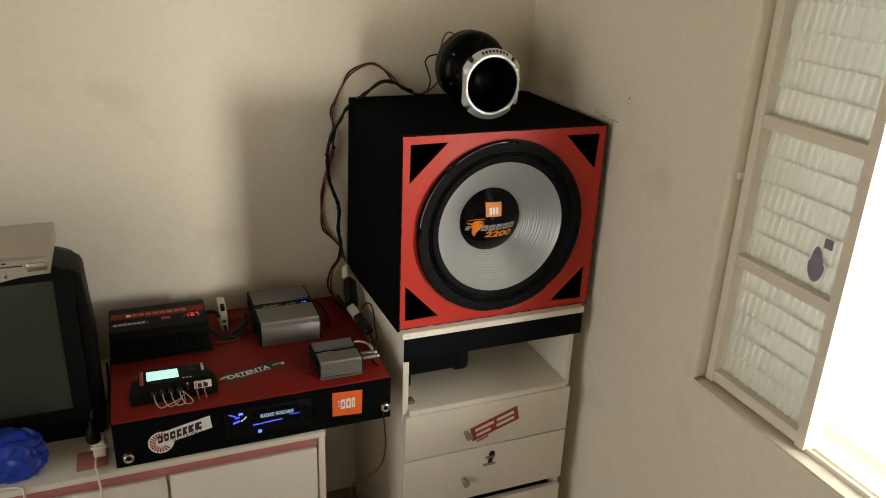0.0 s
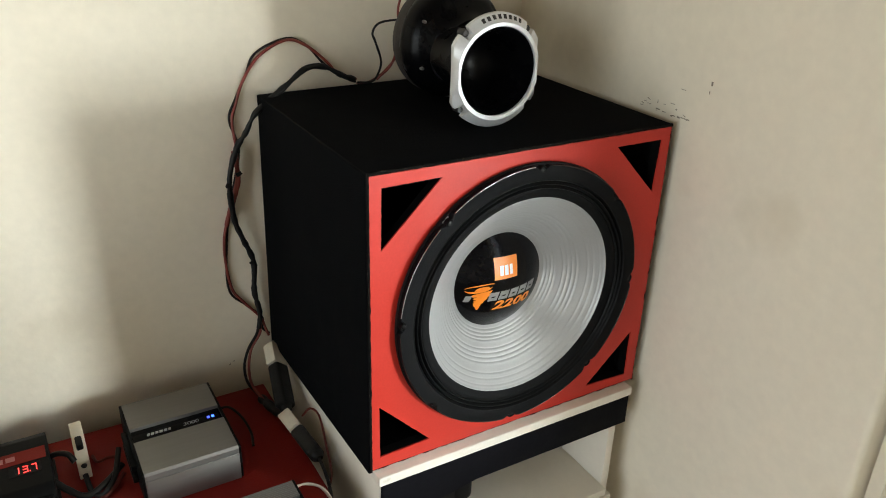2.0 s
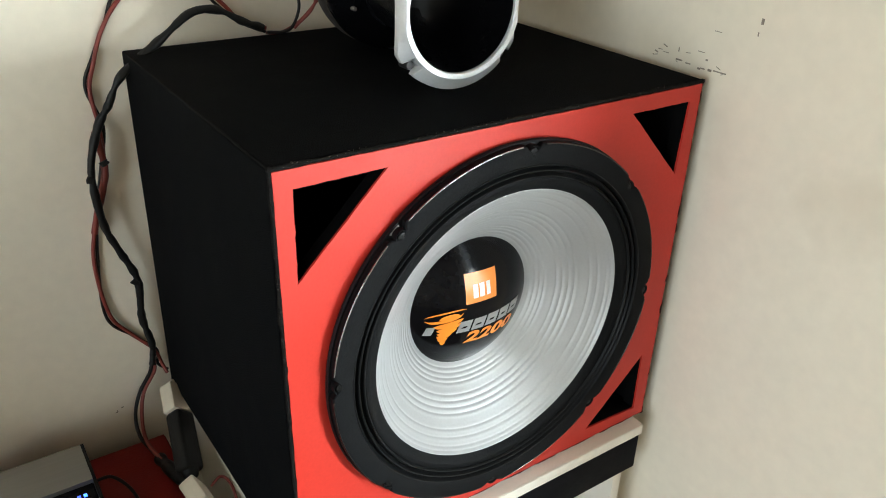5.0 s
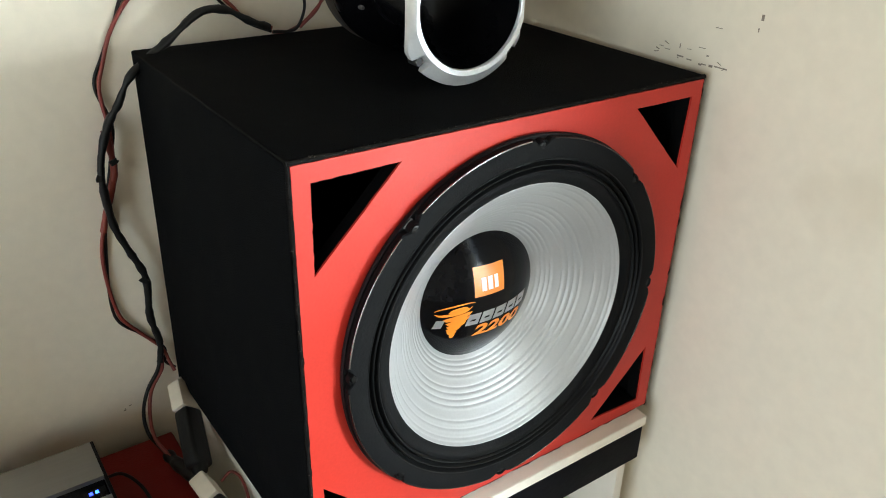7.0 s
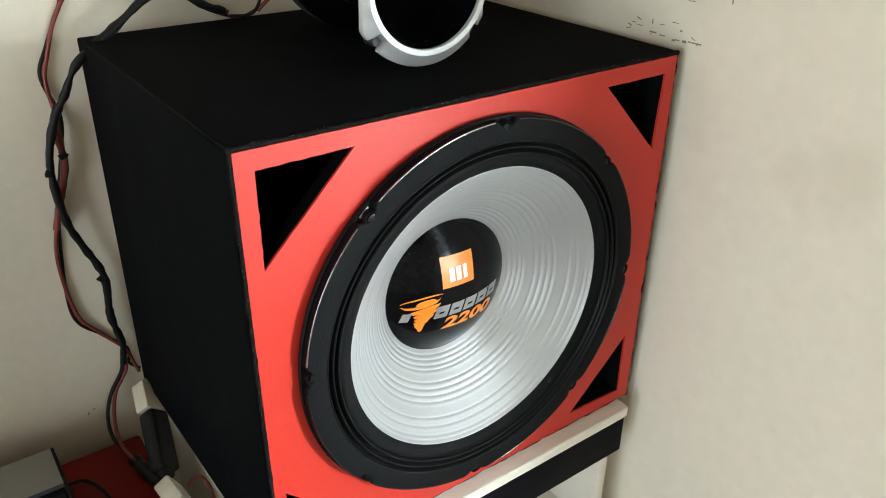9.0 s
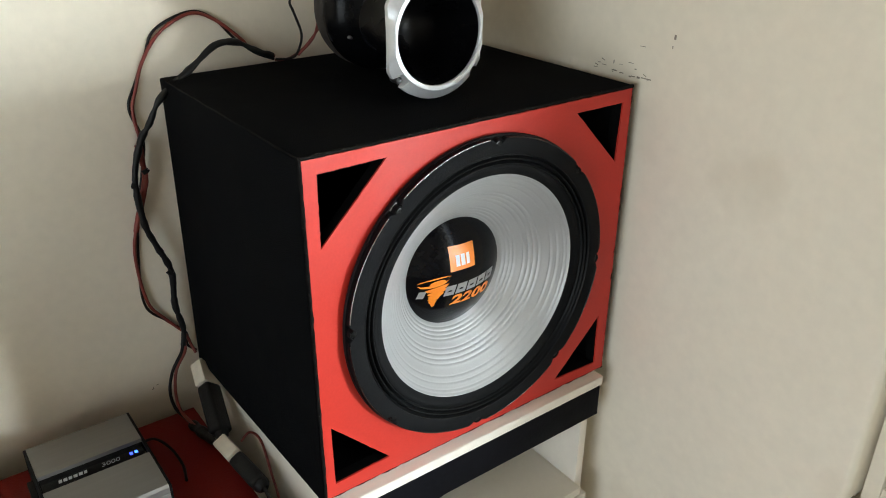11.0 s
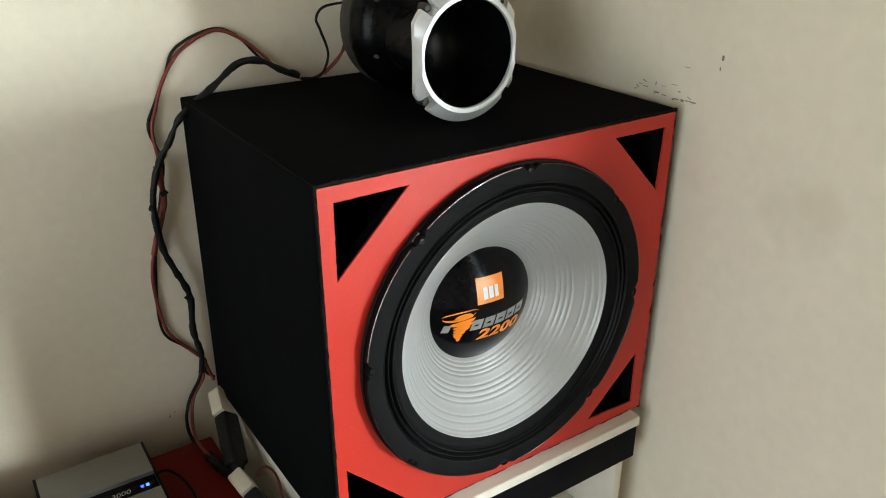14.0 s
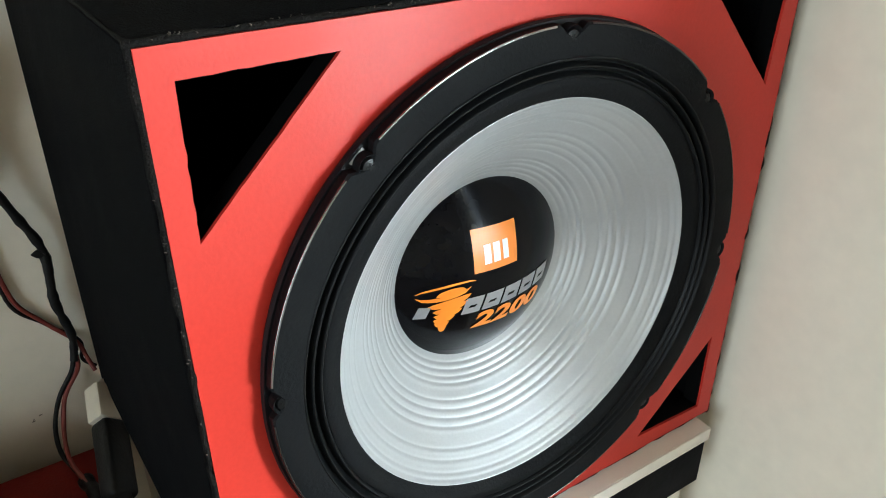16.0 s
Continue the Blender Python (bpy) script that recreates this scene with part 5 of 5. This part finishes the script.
cable("tweeter_wire", [(-0.345, -0.018, 1.086), (-0.325, -0.016, 1.084), (-0.300, -0.016, 1.095), (-0.281, -0.020, 1.114), (-0.270, -0.032, 1.135), (-0.262, -0.044, 1.145)], 0.0019, WIRE_RED, "thin red wire rising to the tweeter", dx=0.008, dy=0.006)
cable("tweeter_wire", [(-0.300, -0.012, 1.088), (-0.280, -0.030, 1.118), (-0.278, -0.050, 1.170), (-0.285, -0.060, 1.208), (-0.280, -0.068, 1.236), (-0.270, -0.074, 1.246), (-0.250, -0.078, 1.236)], 0.0019, WIRE_RED, "thin red wire rising behind the tweeter")
# wires below the console between bench and cabinet
cable("hanging_wire", [(-0.553, -0.458, 0.455), (-0.551, -0.462, 0.420), (-0.548, -0.462, 0.37), (-0.556, -0.455, 0.31), (-0.585, -0.44, 0.27), (-0.615, -0.42, 0.24), (-0.622, -0.40, 0.12), (-0.62, -0.40, FZ + 0.004)], 0.0018, WIRE_MAROON, "thin dark red wire hanging below the console")


# ---------------------------------------------------------------- television and receiver
def television():
    t = thing("television", (-1.40, -0.2, DT), "black tube television with a dull grey screen on the bench", "television")
    x0, x1, yf, zt = -1.648, -1.144, -0.318, 0.845
    hump = [(x0, DT + 0.012), (x0 + 0.008, DT), (x1 - 0.008, DT), (x1, DT + 0.012), (x1 + 0.002, 0.66), (x1 - 0.006, zt - 0.036), (x1 - 0.011, zt - 0.025), (x1 - 0.024, zt - 0.018), (x1 - 0.075, zt), (x0 + 0.06, zt), (x0 + 0.018, zt - 0.004), (x0 + 0.004, zt - 0.022), (x0 - 0.004, 0.66)]
    part("front_case", prism(hump, yf, yf + 0.10, "y", 0.003), TV_CASE, t, "black plastic front case")
    # the case narrows towards the back
    b = bmesh.new()
    cx, cz = (x0 + x1) / 2, DT + 0.19
    rows = [[b.verts.new((cx + (u - cx) * s, y, max(DT + 0.001, cz + (v - cz) * s))) for u, v in hump] for y, s in ((yf + 0.10, 0.985), (yf + 0.16, 0.93), (yf + 0.25, 0.72), (yf + 0.31, 0.62))]
    for p, q in zip(rows, rows[1:]):
        for k in range(len(hump)):
            b.faces.new((p[k], p[(k + 1) % len(hump)], q[(k + 1) % len(hump)], q[k]))
    b.faces.new(rows[0]), b.faces.new(rows[-1])
    part("back_case", b, TV_CASE, t, "tapering black back case")
    # bezel and bulging tube
    part("bezel", pierced(rect(x0 + 0.02, x1 - 0.022, DT + 0.045, zt - 0.012), [rect(x0 + 0.055, x1 - 0.057, DT + 0.075, zt - 0.035)], yf - 0.006, yf + 0.002), TV_CASE, t, smooth=0)
    b = bmesh.new()
    n = 16
    g = []
    for i in range(n + 1):
        row = []
        for j in range(n + 1):
            u, v = 2 * i / n - 1, 2 * j / n - 1
            row.append(b.verts.new((cx + u * 0.198, yf - 0.0005 - 0.012 * (1 - u * u) * (1 - v * v) ** 0.5 if abs(v) < 1 else yf - 0.0005, (DT + 0.075 + zt - 0.035) / 2 + v * 0.148)))
        g.append(row)
    for i in range(n):
        for j in range(n):
            b.faces.new((g[i][j], g[i + 1][j], g[i + 1][j + 1], g[i][j + 1]))
    part("screen", b, TV_GLASS, t, "dull grey-green picture tube", 80)
    part("speaker_grille", box(x1 - 0.020, x1 - 0.012, yf - 0.003, yf + 0.001, DT + 0.08, zt - 0.08, 0.001), BLACK_PLASTIC, t)
    return t


television().location.x += 0.009


def receiver():
    r = thing("receiver", (-1.36, -0.30, 0.8475), "dusty silver receiver lying on top of the television", "receiver")
    x0, x1, y0, y1, z0 = -1.56, -1.187, -0.382, -0.195, 0.8475
    part("lid", box(x0, x1, y0 + 0.012, y1, z0 + 0.003, z0 + 0.040, 0.003), SILVER_PLASTIC, r, "dusty silver cover")
    front = [(x0, z0 + 0.004), (x1 - 0.09, z0 - 0.006), (x1 - 0.05, z0 + 0.002), (x1, z0 + 0.004), (x1 + 0.001, z0 + 0.030), (x1 - 0.004, z0 + 0.035), (x0, z0 + 0.035)]
    part("front_panel", prism(front, y0 - 0.004, y0 + 0.012, "y", 0.002), SILVER_PLASTIC, r, "silver front with small buttons")
    part("foot", box(x0 + 0.03, x1 - 0.03, y0 + 0.10, y1 - 0.01, z0 - 0.0005, z0 + 0.004, 0), BLACK_PLASTIC, r)
    part("chrome_trim", box(x1 - 0.038, x1 - 0.004, y0 - 0.0065, y0 - 0.0035, z0 + 0.012, z0 + 0.028, 0.002), CHROME, r, "bright chrome trim")
    for k in range(4):
        part("button", box(x1 - 0.125 + 0.016 * k, x1 - 0.120 + 0.016 * k, y0 - 0.0065, y0 - 0.0035, z0 + 0.003, z0 + 0.014, 0.001), CHROME, r)
    part("slot", box(x1 - 0.16, x1 - 0.045, y0 - 0.0052, y0 - 0.0038, z0 + 0.0235, z0 + 0.0255, 0), BLACK_PRINT, r)
    part("print_bars", letters_row(4, x1 - 0.12, z0 + 0.030, 0.008, 0.003, 0.006, 0, 0, 0, 0, y0 - 0.0041, y0 - 0.0045), BLACK_PRINT, r)
    return r


receiver().location += Vector((0.001, 0, 0.0008))


# ---------------------------------------------------------------- bag, adaptor, cloth on the bench
def plastic_bag():
    b = bmesh.new()
    bmesh.ops.create_icosphere(b, subdivisions=5, radius=1)
    for v in b.verts:
        q = v.co.copy()
        k = 1 + 0.25 * noise.noise(q * 1.5) + 0.30 * (0.4 - abs(noise.noise(Vector((q.x * 2.2, q.y * 5.0, q.z * 3.0)) + Vector((3, 1, 2))))) - 0.05 * abs(noise.noise(q * 7.0))
        v.co = Vector((-1.330 + 0.082 * q.x * k, -0.408 + 0.052 * q.y * k, max(DT + 0.001, DT + 0.040 + 0.050 * q.z * k)))
    return single("plastic_bag", b, BLUE_BAG, "crumpled blue plastic bag on the white bench", "bag", smooth=50)


plastic_bag().location += Vector((0.009, 0.014, 0))
ad = thing("plug_adaptor", (-1.15, -0.42, DT), "yellowed white plug and socket standing on the bench", "connector")
part("body", box(-1.168, -1.142, -0.425, -0.400, DT + 0.003, DT + 0.050, 0.005, 3), WHITE_PLASTIC, ad)
part("collar", box(-1.171, -1.139, -0.428, -0.397, DT + 0.026, DT + 0.034, 0.003), WHITE_PLASTIC, ad)
ad.location += Vector((0.008, 0.014, 0))
part("black_plug", lathe(0, 0, [(0, 0), (0.014, 0), (0.015, 0.010), (0.012, 0.026), (0.006, 0.034), (0.004, 0.05)], 16), BLACK_PLASTIC, ad).matrix_basis = pose(-1.155, -0.411, DT + 0.048, 90, 0, 0)
cable("white_cord", [(-1.155, -0.412, DT + 0.006), (-1.156, -0.440, DT + 0.005), (-1.152, -0.460, DT + 0.005), (-1.151, -0.470, DT - 0.004), (-1.150, -0.471, DT - 0.05), (-1.152, -0.470, DT - 0.2), (-1.155, -0.471, FZ + 0.005)], 0.0028, WHITE_PLASTIC, "white cord hanging over the bench front")
cable("extension_cable", [(-1.155, -0.397, DT + 0.085), (-1.150, -0.385, DT + 0.105), (-1.136, -0.34, DT + 0.085), (-1.130, -0.24, DT + 0.03), (-1.130, -0.12, DT + 0.006), (-1.134, -0.02, DT + 0.006)], 0.0032, TAPE, "black cord running back beside the television")
single("patterned_cloth", box(-1.192, -1.133, -0.440, -0.380, DT + 0.0002, DT + 0.0035, 0.001), PINK, "small reddish woven cloth on the bench", "cloth")
cable("white_cord", [(-1.6, -0.43, DT + 0.004), (-1.45, -0.445, DT + 0.004), (-1.33, -0.452, DT + 0.004), (-1.29, -0.461, DT + 0.002), (-1.285, -0.470, DT - 0.02), (-1.287, -0.470, DT - 0.2), (-1.29, -0.471, FZ + 0.005)], 0.0026, WHITE_PLASTIC, "white cord along the bench edge")
